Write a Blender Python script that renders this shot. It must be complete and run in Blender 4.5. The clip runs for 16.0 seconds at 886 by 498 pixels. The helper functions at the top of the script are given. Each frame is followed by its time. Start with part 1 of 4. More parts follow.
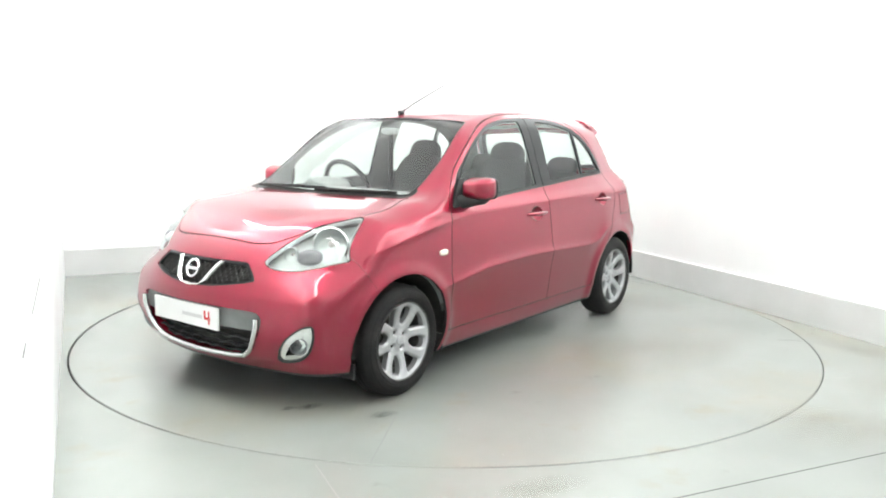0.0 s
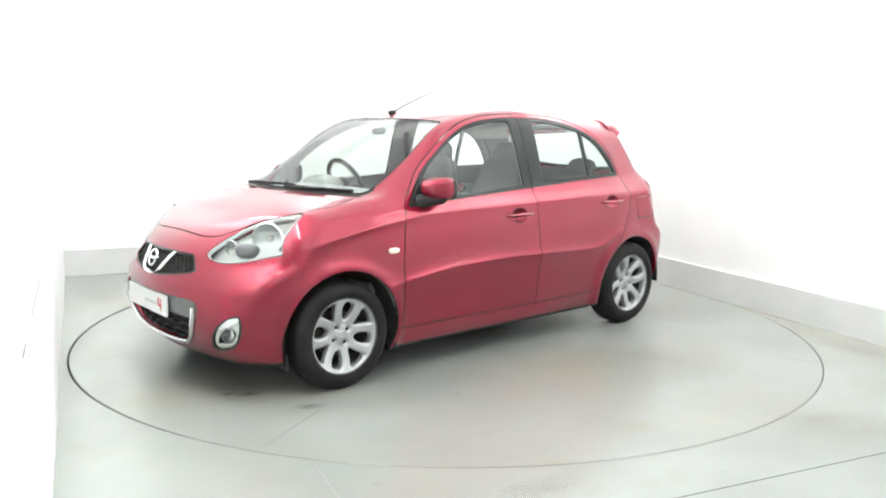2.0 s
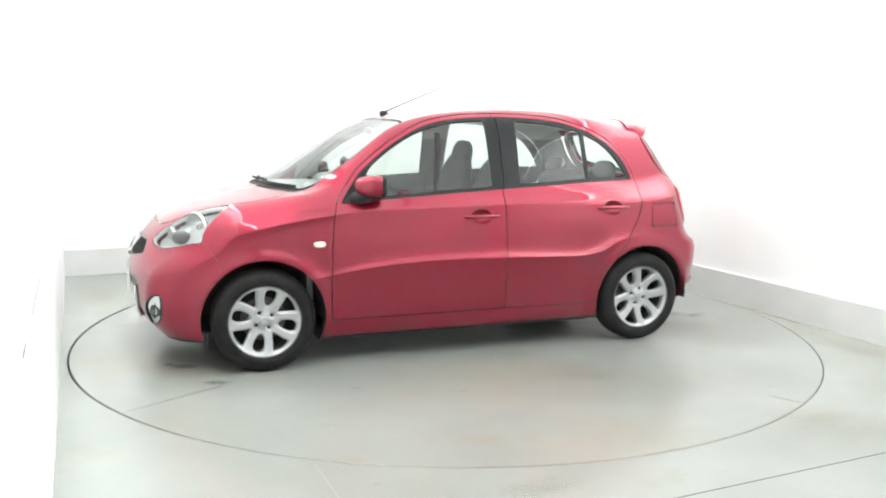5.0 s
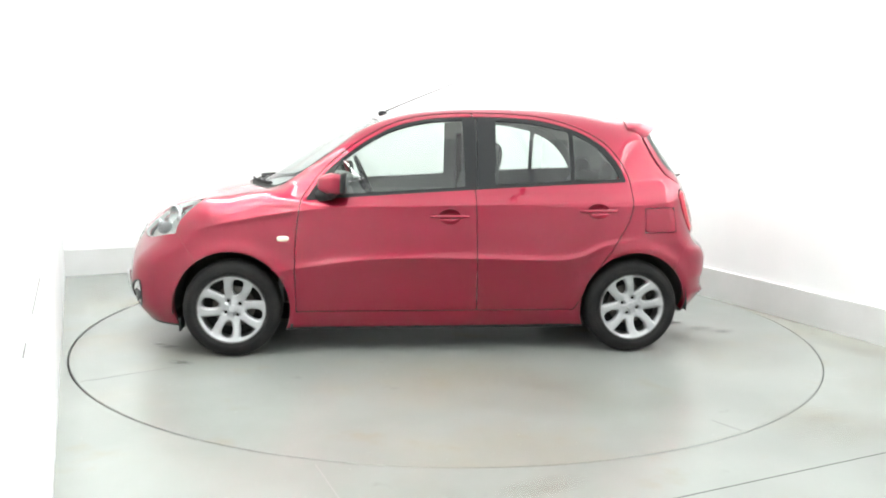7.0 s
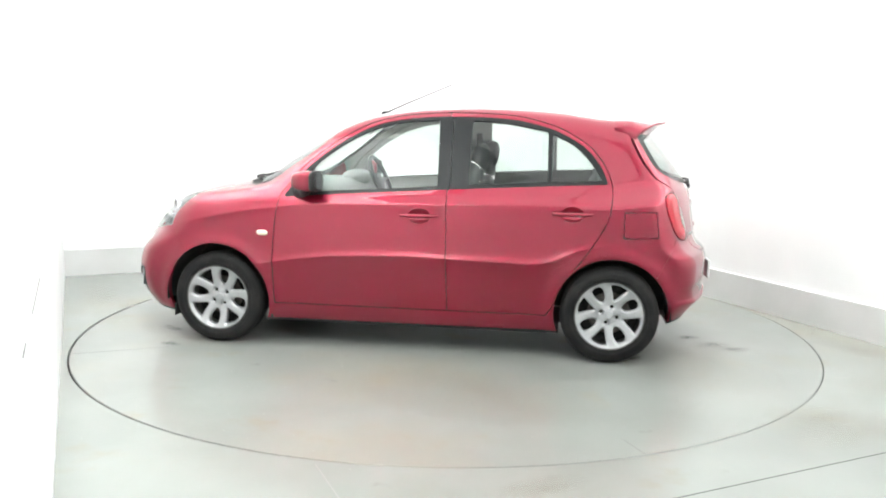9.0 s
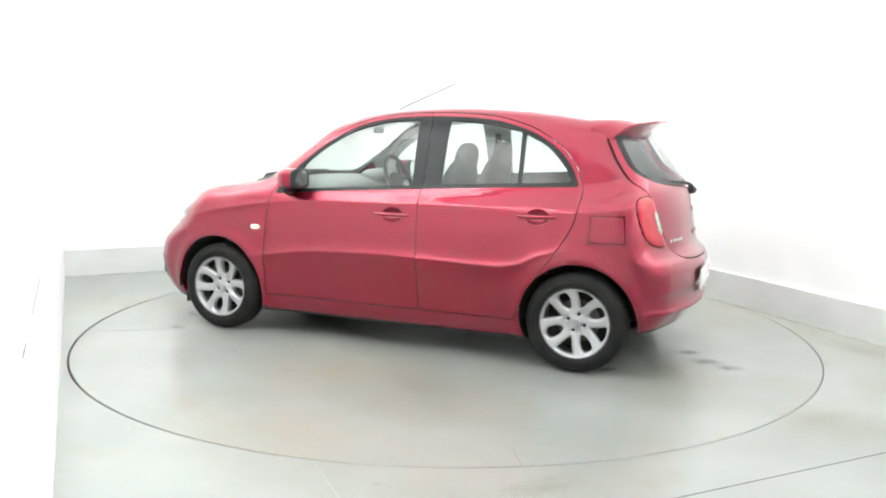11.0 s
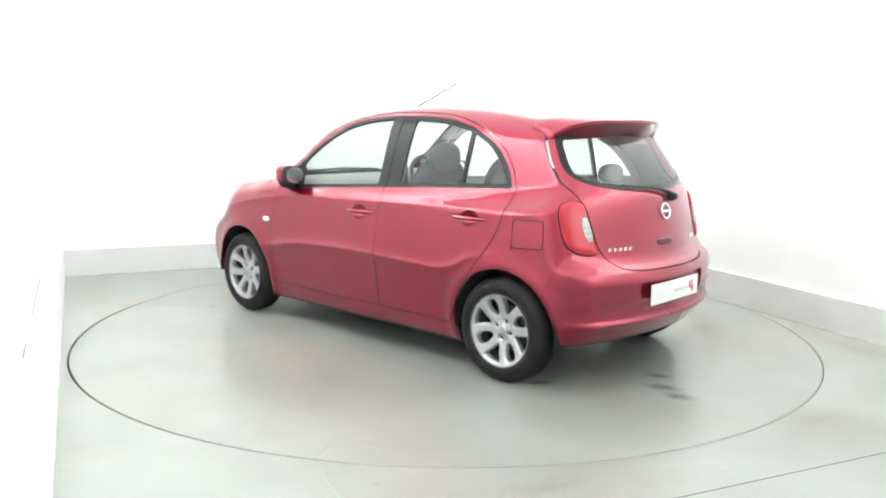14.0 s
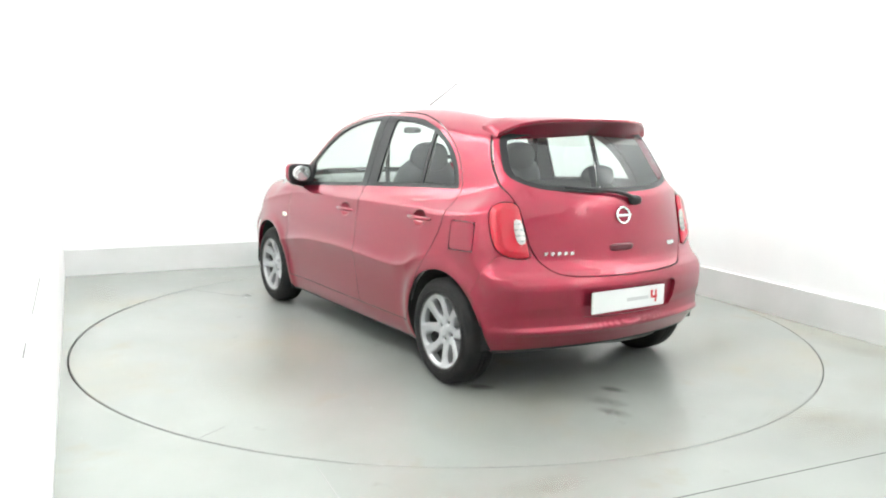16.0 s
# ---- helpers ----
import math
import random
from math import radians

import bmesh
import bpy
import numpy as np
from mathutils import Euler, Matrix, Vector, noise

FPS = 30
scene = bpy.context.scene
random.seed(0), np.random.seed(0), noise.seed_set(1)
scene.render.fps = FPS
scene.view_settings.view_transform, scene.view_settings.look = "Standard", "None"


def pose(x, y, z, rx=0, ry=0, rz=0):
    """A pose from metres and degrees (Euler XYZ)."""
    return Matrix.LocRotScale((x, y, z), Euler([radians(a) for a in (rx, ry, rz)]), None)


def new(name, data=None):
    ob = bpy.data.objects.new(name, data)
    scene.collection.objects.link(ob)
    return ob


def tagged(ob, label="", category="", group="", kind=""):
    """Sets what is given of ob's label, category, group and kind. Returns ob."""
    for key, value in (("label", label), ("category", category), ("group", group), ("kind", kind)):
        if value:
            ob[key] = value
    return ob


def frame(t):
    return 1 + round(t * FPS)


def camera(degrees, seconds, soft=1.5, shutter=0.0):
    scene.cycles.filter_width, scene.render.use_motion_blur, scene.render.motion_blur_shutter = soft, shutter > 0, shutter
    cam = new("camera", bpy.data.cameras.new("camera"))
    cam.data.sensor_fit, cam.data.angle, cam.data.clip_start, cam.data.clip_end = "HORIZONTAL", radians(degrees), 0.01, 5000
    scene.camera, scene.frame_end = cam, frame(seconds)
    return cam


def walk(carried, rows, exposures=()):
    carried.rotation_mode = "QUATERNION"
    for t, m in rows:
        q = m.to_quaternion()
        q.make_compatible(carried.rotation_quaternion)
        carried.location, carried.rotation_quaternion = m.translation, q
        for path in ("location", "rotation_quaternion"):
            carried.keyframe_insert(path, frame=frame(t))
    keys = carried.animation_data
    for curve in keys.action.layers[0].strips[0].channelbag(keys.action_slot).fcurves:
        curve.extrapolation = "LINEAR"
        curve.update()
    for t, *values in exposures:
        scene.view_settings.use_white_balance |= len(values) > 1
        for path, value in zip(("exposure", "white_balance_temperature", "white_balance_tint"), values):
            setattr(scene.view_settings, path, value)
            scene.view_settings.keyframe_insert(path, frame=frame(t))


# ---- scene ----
EYE = (0.0, -5.626, 1.4005)
CAMERA_POSE = Matrix.Translation(EYE) @ Matrix(((0.9999, -0.0144, 0.0047), (0.0068, 0.1508, -0.9885), (0.0135, 0.9885, 0.1509))).to_4x4()
cam = camera(57.06, 16.0, soft=2.0)
walk(cam, [(0.0, CAMERA_POSE), (16.0, CAMERA_POSE)], exposures=[(0.0, 0.0), (16.0, 0.0)])

# heading of the car on the turning plate, in degrees, and its seat on the plate
HEADINGS = [(0, 233.03), (0.5, 230.8), (1, 227.86), (1.5, 224.52), (2, 221.05), (2.5, 217.74), (3, 214.37), (3.5, 210.96), (4, 207.51), (6.5, 189.14), (7, 185.61), (7.5, 182.08), (8, 178.52), (8.5, 175.0), (9, 171.42), (11.5, 154.58), (12, 151.03), (12.5, 147.57), (13, 144.1), (13.5, 140.7), (14, 137.32), (14.5, 133.92), (15, 130.45), (15.5, 126.96), (16, 123.42)]
SEAT = Vector((0.134, -0.045, 0.0))


def heading_pose(degrees):
    turn = Matrix.Rotation(radians(degrees), 4, "Z")
    return Matrix.Translation(turn @ SEAT) @ turn


# ---- light ----
world = bpy.data.worlds.new("world")
scene.world = world
world.use_nodes = True
world.node_tree.nodes["Background"].inputs[0].default_value = (0.9, 0.95, 0.93, 1)
world.node_tree.nodes["Background"].inputs[1].default_value = 0.3


# ---- materials ----
def material(name, colour, rough=0.5, metal=0.0, coat=0.0, coat_rough=0.03, spec=0.5):
    m = bpy.data.materials.new(name)
    m.use_nodes = True
    b = m.node_tree.nodes["Principled BSDF"]
    b.inputs["Base Color"].default_value = (*colour, 1)
    b.inputs["Roughness"].default_value = rough
    b.inputs["Metallic"].default_value = metal
    b.inputs["Coat Weight"].default_value = coat
    b.inputs["Coat Roughness"].default_value = coat_rough
    b.inputs["Specular IOR Level"].default_value = spec
    return m


def textured(name, colour_a, colour_b, scale, rough=(0.4, 0.6), bump=0.1, fine=60.0, metal=0.0, low=0.4, high=0.65, coat=0.0):
    """Two colours mixed by broad noise, with grain in roughness and relief."""
    m = material(name, colour_a, rough[0], metal, coat)
    t = m.node_tree
    b = t.nodes["Principled BSDF"]
    co = t.nodes.new("ShaderNodeTexCoord")
    big = t.nodes.new("ShaderNodeTexNoise")
    big.inputs["Scale"].default_value, big.inputs["Detail"].default_value = scale, 6
    ramp = t.nodes.new("ShaderNodeValToRGB")
    ramp.color_ramp.elements[0].position, ramp.color_ramp.elements[1].position = low, high
    ramp.color_ramp.elements[0].color, ramp.color_ramp.elements[1].color = (*colour_a, 1), (*colour_b, 1)
    grain = t.nodes.new("ShaderNodeTexNoise")
    grain.inputs["Scale"].default_value, grain.inputs["Detail"].default_value = fine, 4
    span = t.nodes.new("ShaderNodeMapRange")
    span.inputs["To Min"].default_value, span.inputs["To Max"].default_value = rough
    bp = t.nodes.new("ShaderNodeBump")
    bp.inputs["Strength"].default_value, bp.inputs["Distance"].default_value = bump, 0.002
    for n in (big, grain):
        t.links.new(co.outputs["Object"], n.inputs["Vector"])
    t.links.new(big.outputs["Fac"], ramp.inputs["Fac"])
    t.links.new(ramp.outputs["Color"], b.inputs["Base Color"])
    t.links.new(grain.outputs["Fac"], span.inputs["Value"])
    t.links.new(span.outputs["Result"], b.inputs["Roughness"])
    t.links.new(grain.outputs["Fac"], bp.inputs["Height"])
    t.links.new(bp.outputs["Normal"], b.inputs["Normal"])
    return m


def glass(name, tint, rough=0.0, shine=0.06):
    """A thin pane: mostly clear, with a mirror-like gloss."""
    m = bpy.data.materials.new(name)
    m.use_nodes = True
    t = m.node_tree
    t.nodes.remove(t.nodes["Principled BSDF"])
    clear = t.nodes.new("ShaderNodeBsdfTransparent")
    clear.inputs[0].default_value = (*tint, 1)
    gloss = t.nodes.new("ShaderNodeBsdfGlossy")
    gloss.inputs["Roughness"].default_value = rough
    edge = t.nodes.new("ShaderNodeLayerWeight")
    edge.inputs["Blend"].default_value = 0.5
    steep = t.nodes.new("ShaderNodeMath")
    steep.operation, steep.inputs[1].default_value = "POWER", 5.0
    fres = t.nodes.new("ShaderNodeMath")
    fres.operation, fres.inputs[1].default_value, fres.inputs[2].default_value = "MULTIPLY_ADD", 0.90, shine
    t.links.new(edge.outputs["Facing"], steep.inputs[0])
    t.links.new(steep.outputs[0], fres.inputs[0])
    mix = t.nodes.new("ShaderNodeMixShader")
    t.links.new(fres.outputs[0], mix.inputs[0])
    t.links.new(clear.outputs[0], mix.inputs[1])
    t.links.new(gloss.outputs[0], mix.inputs[2])
    t.links.new(mix.outputs[0], t.nodes["Material Output"].inputs[0])
    return m


def glow(name, colour, strength):
    m = material(name, (0.8, 0.8, 0.8))
    b = m.node_tree.nodes["Principled BSDF"]
    b.inputs["Emission Color"].default_value = (*colour, 1)
    b.inputs["Emission Strength"].default_value = strength
    return m


def floor_paint(name, scale=1.0, shift=0.0):
    """Light grey-green floor paint with ochre water stains, grey scuffs and specks."""
    m = textured(name, (0.258, 0.275, 0.258), (0.283, 0.30, 0.283), 1.3, (0.15, 0.32), 0.04, 90.0)
    t = m.node_tree
    b = t.nodes["Principled BSDF"]
    base = b.inputs["Base Color"].links[0].from_socket
    co = t.nodes.new("ShaderNodeTexCoord")
    place = t.nodes.new("ShaderNodeMapping")
    place.inputs["Location"].default_value = (shift, shift * 0.7, 0)
    t.links.new(co.outputs["Object"], place.inputs["Vector"])
    for size, low, high, colour, most in ((0.55 * scale, 0.50, 0.68, (0.295, 0.275, 0.215), 0.5), (2.2 * scale, 0.60, 0.72, (0.265, 0.24, 0.18), 0.4),
                                          (5.0 * scale, 0.66, 0.78, (0.15, 0.15, 0.14), 0.35), (38.0 * scale, 0.72, 0.76, (0.08, 0.08, 0.075), 0.6)):
        n = t.nodes.new("ShaderNodeTexNoise")
        n.inputs["Scale"].default_value, n.inputs["Detail"].default_value, n.inputs["Roughness"].default_value = size, 5, 0.6
        span = t.nodes.new("ShaderNodeMapRange")
        span.inputs["From Min"].default_value, span.inputs["From Max"].default_value, span.inputs["To Max"].default_value = low, high, most
        mix = t.nodes.new("ShaderNodeMix")
        mix.data_type = "RGBA"
        mix.inputs["B"].default_value = (*colour, 1)
        t.links.new(place.outputs[0], n.inputs["Vector"])
        t.links.new(n.outputs["Fac"], span.inputs["Value"])
        t.links.new(span.outputs[0], mix.inputs["Factor"])
        t.links.new(base, mix.inputs["A"])
        base = mix.outputs["Result"]
    t.links.new(base, b.inputs["Base Color"])
    return m


M_WALL = textured("white_wall_paint", (0.86, 0.87, 0.87), (0.82, 0.83, 0.83), 1.2, (0.6, 0.75), 0.06, 40.0)
M_CEILING = textured("ceiling_paint", (0.82, 0.84, 0.82), (0.78, 0.80, 0.78), 1.0, (0.6, 0.75), 0.05, 40.0)
M_SKIRT = textured("grey_skirting_paint", (0.60, 0.61, 0.60), (0.65, 0.655, 0.65), 2.5, (0.35, 0.5), 0.06, 60.0)
M_FLOOR = floor_paint("floor_paint")
M_PLATE = floor_paint("plate_paint", 1.2, 5.3)
M_PIT = material("pit_black", (0.02, 0.02, 0.02), 0.9)
M_JOINT = material("joint_grey", (0.15, 0.155, 0.15), 0.6)


def stain(name, colour, most, grain):
    """A mark that fades out towards its rim, broken up by noise."""
    m = material(name, colour, 0.45)
    t = m.node_tree
    co = t.nodes.new("ShaderNodeTexCoord")
    ball = t.nodes.new("ShaderNodeTexGradient")
    ball.gradient_type = "SPHERICAL"
    n = t.nodes.new("ShaderNodeTexNoise")
    n.inputs["Scale"].default_value, n.inputs["Detail"].default_value = grain, 5
    span = t.nodes.new("ShaderNodeMapRange")
    span.inputs["From Min"].default_value, span.inputs["From Max"].default_value = 0.25, 0.7
    mul = t.nodes.new("ShaderNodeMath")
    mul.operation = "MULTIPLY"
    cap = t.nodes.new("ShaderNodeMath")
    cap.operation, cap.inputs[1].default_value, cap.use_clamp = "MULTIPLY", most, True
    t.links.new(co.outputs["Object"], ball.inputs["Vector"])
    t.links.new(co.outputs["Object"], n.inputs["Vector"])
    t.links.new(n.outputs["Fac"], span.inputs["Value"])
    t.links.new(ball.outputs["Fac"], mul.inputs[0])
    t.links.new(span.outputs[0], mul.inputs[1])
    t.links.new(mul.outputs[0], cap.inputs[0])
    t.links.new(cap.outputs[0], t.nodes["Principled BSDF"].inputs["Alpha"])
    return m


M_OIL = stain("oil_mark", (0.13, 0.127, 0.115), 0.9, 3.0)
M_OCHRE = stain("ochre_stain", (0.30, 0.275, 0.20), 0.42, 1.6)
M_DIFFUSER = glow("lamp_diffuser", (0.98, 1.0, 0.99), 1.5)
# glow of the added fill lights that brighten the walls; no such source is known
M_FILL = glow("wall_fill_glow", (0.98, 1.0, 0.99), 19.0)
M_BRIGHTFILL = glow("bright_wall_fill_glow", (0.98, 1.0, 0.99), 16.0)
M_SOFTFILL = glow("soft_wall_fill_glow", (0.98, 1.0, 0.99), 8.0)
M_LAMP_RIM = material("lamp_rim", (0.7, 0.7, 0.7), 0.4)

# ---- geometry helpers ----
def mesh_of(bm, name):
    me = bpy.data.meshes.new(name)
    bm.to_mesh(me)
    bm.free()
    return me


def part(name, bm, material, parent=None, label="", smooth=None):
    """Links a bmesh as one mesh object under a thing or a part."""
    me = mesh_of(bm, name)
    me.materials.append(material)
    if smooth is not None:
        for p in me.polygons:
            p.use_smooth = True
        me.set_sharp_from_angle(angle=radians(smooth))
    ob = new(name, me)
    ob.parent = parent
    return tagged(ob, label)


def add_box(bm, lo, hi, m=None, bevel=0.0):
    r = bmesh.ops.create_cube(bm, size=1.0)["verts"]
    size = [b - a for a, b in zip(lo, hi)]
    mid = [(a + b) / 2 for a, b in zip(lo, hi)]
    bmesh.ops.scale(bm, vec=size, verts=r)
    bmesh.ops.translate(bm, vec=mid, verts=r)
    if bevel:
        es = list({e for v in r for e in v.link_edges})
        r = bmesh.ops.bevel(bm, geom=es, offset=bevel, segments=2, profile=0.7, affect="EDGES")["verts"]
    if m is not None:
        bmesh.ops.transform(bm, matrix=m, verts=r)
    return r


def box(lo, hi, m=None, bevel=0.0):
    bm = bmesh.new()
    add_box(bm, lo, hi, m, bevel)
    return bm


# ---- the room: its axes lie at an angle to the camera ----
ROOM = Matrix.Rotation(radians(24.5), 4, "Z")
LEFT, RIGHT, BACK, FRONT, TALL = -2.475, 2.447, 2.858, -8.2, 3.3
JOINT = -2.81
PLATE_R = 2.430
HOLE = (-0.005, -0.0035, 2.4365)


def structure(name, bm, material, label, category):
    ob = part(name, bm, material)
    ob.matrix_basis = ROOM
    return tagged(ob, label, category, kind="structure")


def build_room():
    # floor with a round hole for the turning plate
    bm = bmesh.new()
    n = 192
    inner, low, outer = [], [], []
    for i in range(n):
        a = 2 * math.pi * i / n
        c, s = math.cos(a), math.sin(a)
        reach = min((2.75 if c > 0 else 2.75) / max(abs(c), 1e-6), (3.1 if s > 0 else -JOINT - 0.003) / max(abs(s), 1e-6))
        inner.append(bm.verts.new((HOLE[2] * c + HOLE[0], HOLE[2] * s + HOLE[1], 0)))
        low.append(bm.verts.new((HOLE[2] * c + HOLE[0], HOLE[2] * s + HOLE[1], -0.08)))
        outer.append(bm.verts.new((reach * c, reach * s, 0)))
    for i in range(n):
        j = (i + 1) % n
        bm.faces.new((inner[i], outer[i], outer[j], inner[j]))
        bm.faces.new((low[i], inner[i], inner[j], low[j]))
    structure("floor", bm, M_FLOOR, "light grey painted floor round the turning plate, stained ochre", "floor")
    bm = box((-2.75, FRONT - 0.2, -0.08), (2.75, JOINT - 0.003, 0))
    structure("floor_front", bm, M_FLOOR, "light grey painted floor sheet with ochre stains", "floor")
    bm = box((-2.75, FRONT - 0.2, -0.16), (2.75, 3.1, -0.10))
    structure("floor_pit", bm, M_PIT, "dark pit under the turning plate", "floor")
    # a narrow joint strip from the ring to the cross joint
    bm = box((-1.492, JOINT, 0.0002), (-1.489, -1.99, 0.0012))
    structure("floor_joint", bm, material("joint_filler", (0.26, 0.26, 0.25), 0.7), "thin dark joint between floor sheets", "joint")
    walls = (("wall_left", (LEFT - 0.2, FRONT, 0), (LEFT, BACK + 0.2, TALL)), ("wall_right", (RIGHT + 0.03, FRONT, 0), (RIGHT + 0.23, BACK + 0.2, TALL)),
             ("wall_back", (LEFT, BACK + 0.03, 0), (RIGHT + 0.03, BACK + 0.23, TALL)), ("wall_front", (LEFT, FRONT - 0.2, 0), (RIGHT + 0.03, FRONT, TALL)))
    for name, lo, hi in walls:
        structure(name, box(lo, hi), M_WALL, "smooth bright white painted studio wall", "wall")
    bm = box((LEFT - 0.2, FRONT - 0.2, TALL), (RIGHT + 0.23, BACK + 0.23, TALL + 0.2))
    structure("ceiling", bm, M_CEILING, "white studio ceiling carrying large light panels", "ceiling")
    for u, v, ru, rv in ((-0.72, -2.53, 0.22, 0.10), (1.0, -2.55, 0.5, 0.22), (0.9, -2.35, 0.25, 0.18), (1.75, -2.2, 0.35, 0.3), (2.2, -1.5, 0.16, 0.4), (-2.2, 1.9, 0.2, 0.5)):
        tagged(add_stain("water_stain", None, 0, 0, 1, 1, M_OCHRE, "faint ochre water stain on the floor"), category="stain", kind="structure").matrix_basis = ROOM @ Matrix.Translation((u, v, 0.0009)) @ Matrix.Diagonal((ru, rv, 1, 1))
    for x, y, rx, ry in ((1.85, -1.91, 0.05, 0.012), (2.54, -0.09, 0.04, 0.014), (2.60, 0.0, 0.03, 0.012)):
        tagged(add_stain("scuff", None, x, y, rx, ry, M_OIL, "small dark scuff on the floor"), category="stain", kind="structure")
    for v0, v1 in ((-2.46, -1.86), (-2.96, -2.83)):
        structure("wall_joint", box((LEFT, v0, 0.826), (LEFT + 0.0015, v1, 0.832)), M_JOINT, "thin grey joint line on the white wall", "joint")
    bm = box((LEFT + 0.002, BACK, 0.0), (RIGHT, BACK + 0.03, 0.24), bevel=0.004)
    structure("skirting_back", bm, M_SKIRT, "pale grey painted upstand along the wall foot", "skirting")
    bm = box((RIGHT, FRONT + 0.002, 0.0), (RIGHT + 0.03, BACK + 0.03, 0.245), bevel=0.004)
    structure("skirting_right", bm, M_SKIRT, "pale grey painted upstand along the wall foot", "skirting")


def build_light_panel(lo, hi):
    thing = tagged(new("light_panel"), "large white luminous ceiling panel with slim rim", "ceiling light", "ceiling light panels")
    thing.matrix_basis = ROOM @ Matrix.Translation(((lo[0] + hi[0]) / 2, (lo[1] + hi[1]) / 2, TALL))
    w, d = (hi[0] - lo[0]) / 2, (hi[1] - lo[1]) / 2
    part("diffuser", box((-w, -d, -0.06), (w, d, -0.03)), M_DIFFUSER, thing)
    for a, b in (((-w - 0.04, -d - 0.04), (w + 0.04, -d)), ((-w - 0.04, d), (w + 0.04, d + 0.04)), ((-w - 0.04, -d), (-w, d)), ((w, -d), (w + 0.04, d))):
        part("rim", box((*a, -0.07), (*b, 0.0)), M_LAMP_RIM, thing)


def add_stain(name, parent, x, y, rx, ry, mat, label):
    """A flat irregular mark on a floor sheet."""
    bm = bmesh.new()
    pts = [bm.verts.new((math.cos(2 * math.pi * i / 24), math.sin(2 * math.pi * i / 24), 0)) for i in range(24)]
    bm.faces.new(pts)
    ob = part(name, bm, mat, parent, label)
    ob.matrix_basis = Matrix.Translation((x, y, 0.0006 + 0.0003 * (len(name) + round(10 * abs(x))) % 0.0011)) @ pose(0, 0, 0, 0, 0, 40 * x) @ Matrix.Diagonal((rx, ry, 1, 1))
    return ob


def build_wall_fill(u0, v0, u1, v1, face, mat):
    """A long unseen fill light, added under the ceiling to brighten the wall beside it; face: where it looks, in
    degrees from the room's u axis.
    """
    thing = tagged(new("added_wall_fill"), "long white housing of an unseen fill light added to brighten the wall", "wall lamp", "wall washers")
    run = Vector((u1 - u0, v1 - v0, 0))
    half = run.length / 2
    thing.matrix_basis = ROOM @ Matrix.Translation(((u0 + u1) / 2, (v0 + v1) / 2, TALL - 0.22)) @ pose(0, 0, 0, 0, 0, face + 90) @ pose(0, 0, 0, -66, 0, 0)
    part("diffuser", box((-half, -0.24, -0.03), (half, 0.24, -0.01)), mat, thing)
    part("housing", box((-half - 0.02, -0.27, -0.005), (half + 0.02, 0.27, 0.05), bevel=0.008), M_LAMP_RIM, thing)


def build_plate():
    bm = bmesh.new()
    n = 256
    top, edge, low = [], [], []
    for i in range(n):
        a = 2 * math.pi * i / n
        c, s = math.cos(a), math.sin(a)
        top.append(bm.verts.new(((PLATE_R - 0.004) * c, (PLATE_R - 0.004) * s, 0)))
        edge.append(bm.verts.new((PLATE_R * c, PLATE_R * s, -0.004)))
        low.append(bm.verts.new((PLATE_R * c, PLATE_R * s, -0.06)))
    bm.faces.new(top)
    for i in range(n):
        j = (i + 1) % n
        bm.faces.new((edge[i], edge[j], top[j], top[i]))
        bm.faces.new((low[i], low[j], edge[j], edge[i]))
    plate = part("turntable", bm, M_PLATE)
    # joints between the steel sheets of the plate, and oil marks left on it
    for turn, x0, x1 in ((29.7, 1.85, 2.42), (119.7, 2.25, 2.42), (299.7, 2.25, 2.42)):
        part("sheet_joint", box((x0, -0.0018, 0.0003), (x1, 0.0018, 0.0012), pose(0, 0, 0, 0, 0, turn)), M_JOINT, plate, "thin grey joint between plate sheets")
    for x, y, r in ((1.64, 0.86, 0.05), (1.79, 0.5, 0.045), (-1.78, 0.18, 0.075), (-1.92, 0.26, 0.06), (-1.66, 0.01, 0.05), (-1.25, 0.60, 0.05), (1.87, 0.44, 0.03)):
        add_stain("oil_mark", plate, x, y, r, r * 1.8, M_OIL, "dark oil mark")
    for x, y, r in ((-1.5, 0.5, 0.8), (-0.4, 1.45, 0.75), (1.2, -1.3, 0.8), (-1.3, -1.2, 0.7)):
        add_stain("water_stain", plate, x, y, r, r * 0.6, M_OCHRE, "faint ochre water stain")
    return tagged(plate, "round grey painted turning plate set flush in the floor", "turntable")


build_room()
# added fill lights for the left, back and right walls and their reflections
build_wall_fill(LEFT + 0.62, -3.4, LEFT + 0.62, 2.2, 180, M_FILL)
build_wall_fill(-0.6, BACK - 0.5, RIGHT - 0.1, BACK - 0.5, 90, M_SOFTFILL)
build_wall_fill(RIGHT - 0.6, -6.9, RIGHT - 0.6, 2.0, 0, M_BRIGHTFILL)
for u0 in (-1.75, 0.2):
    build_light_panel((u0, -7.9), (u0 + 1.87, 2.3))
turntable = build_plate()

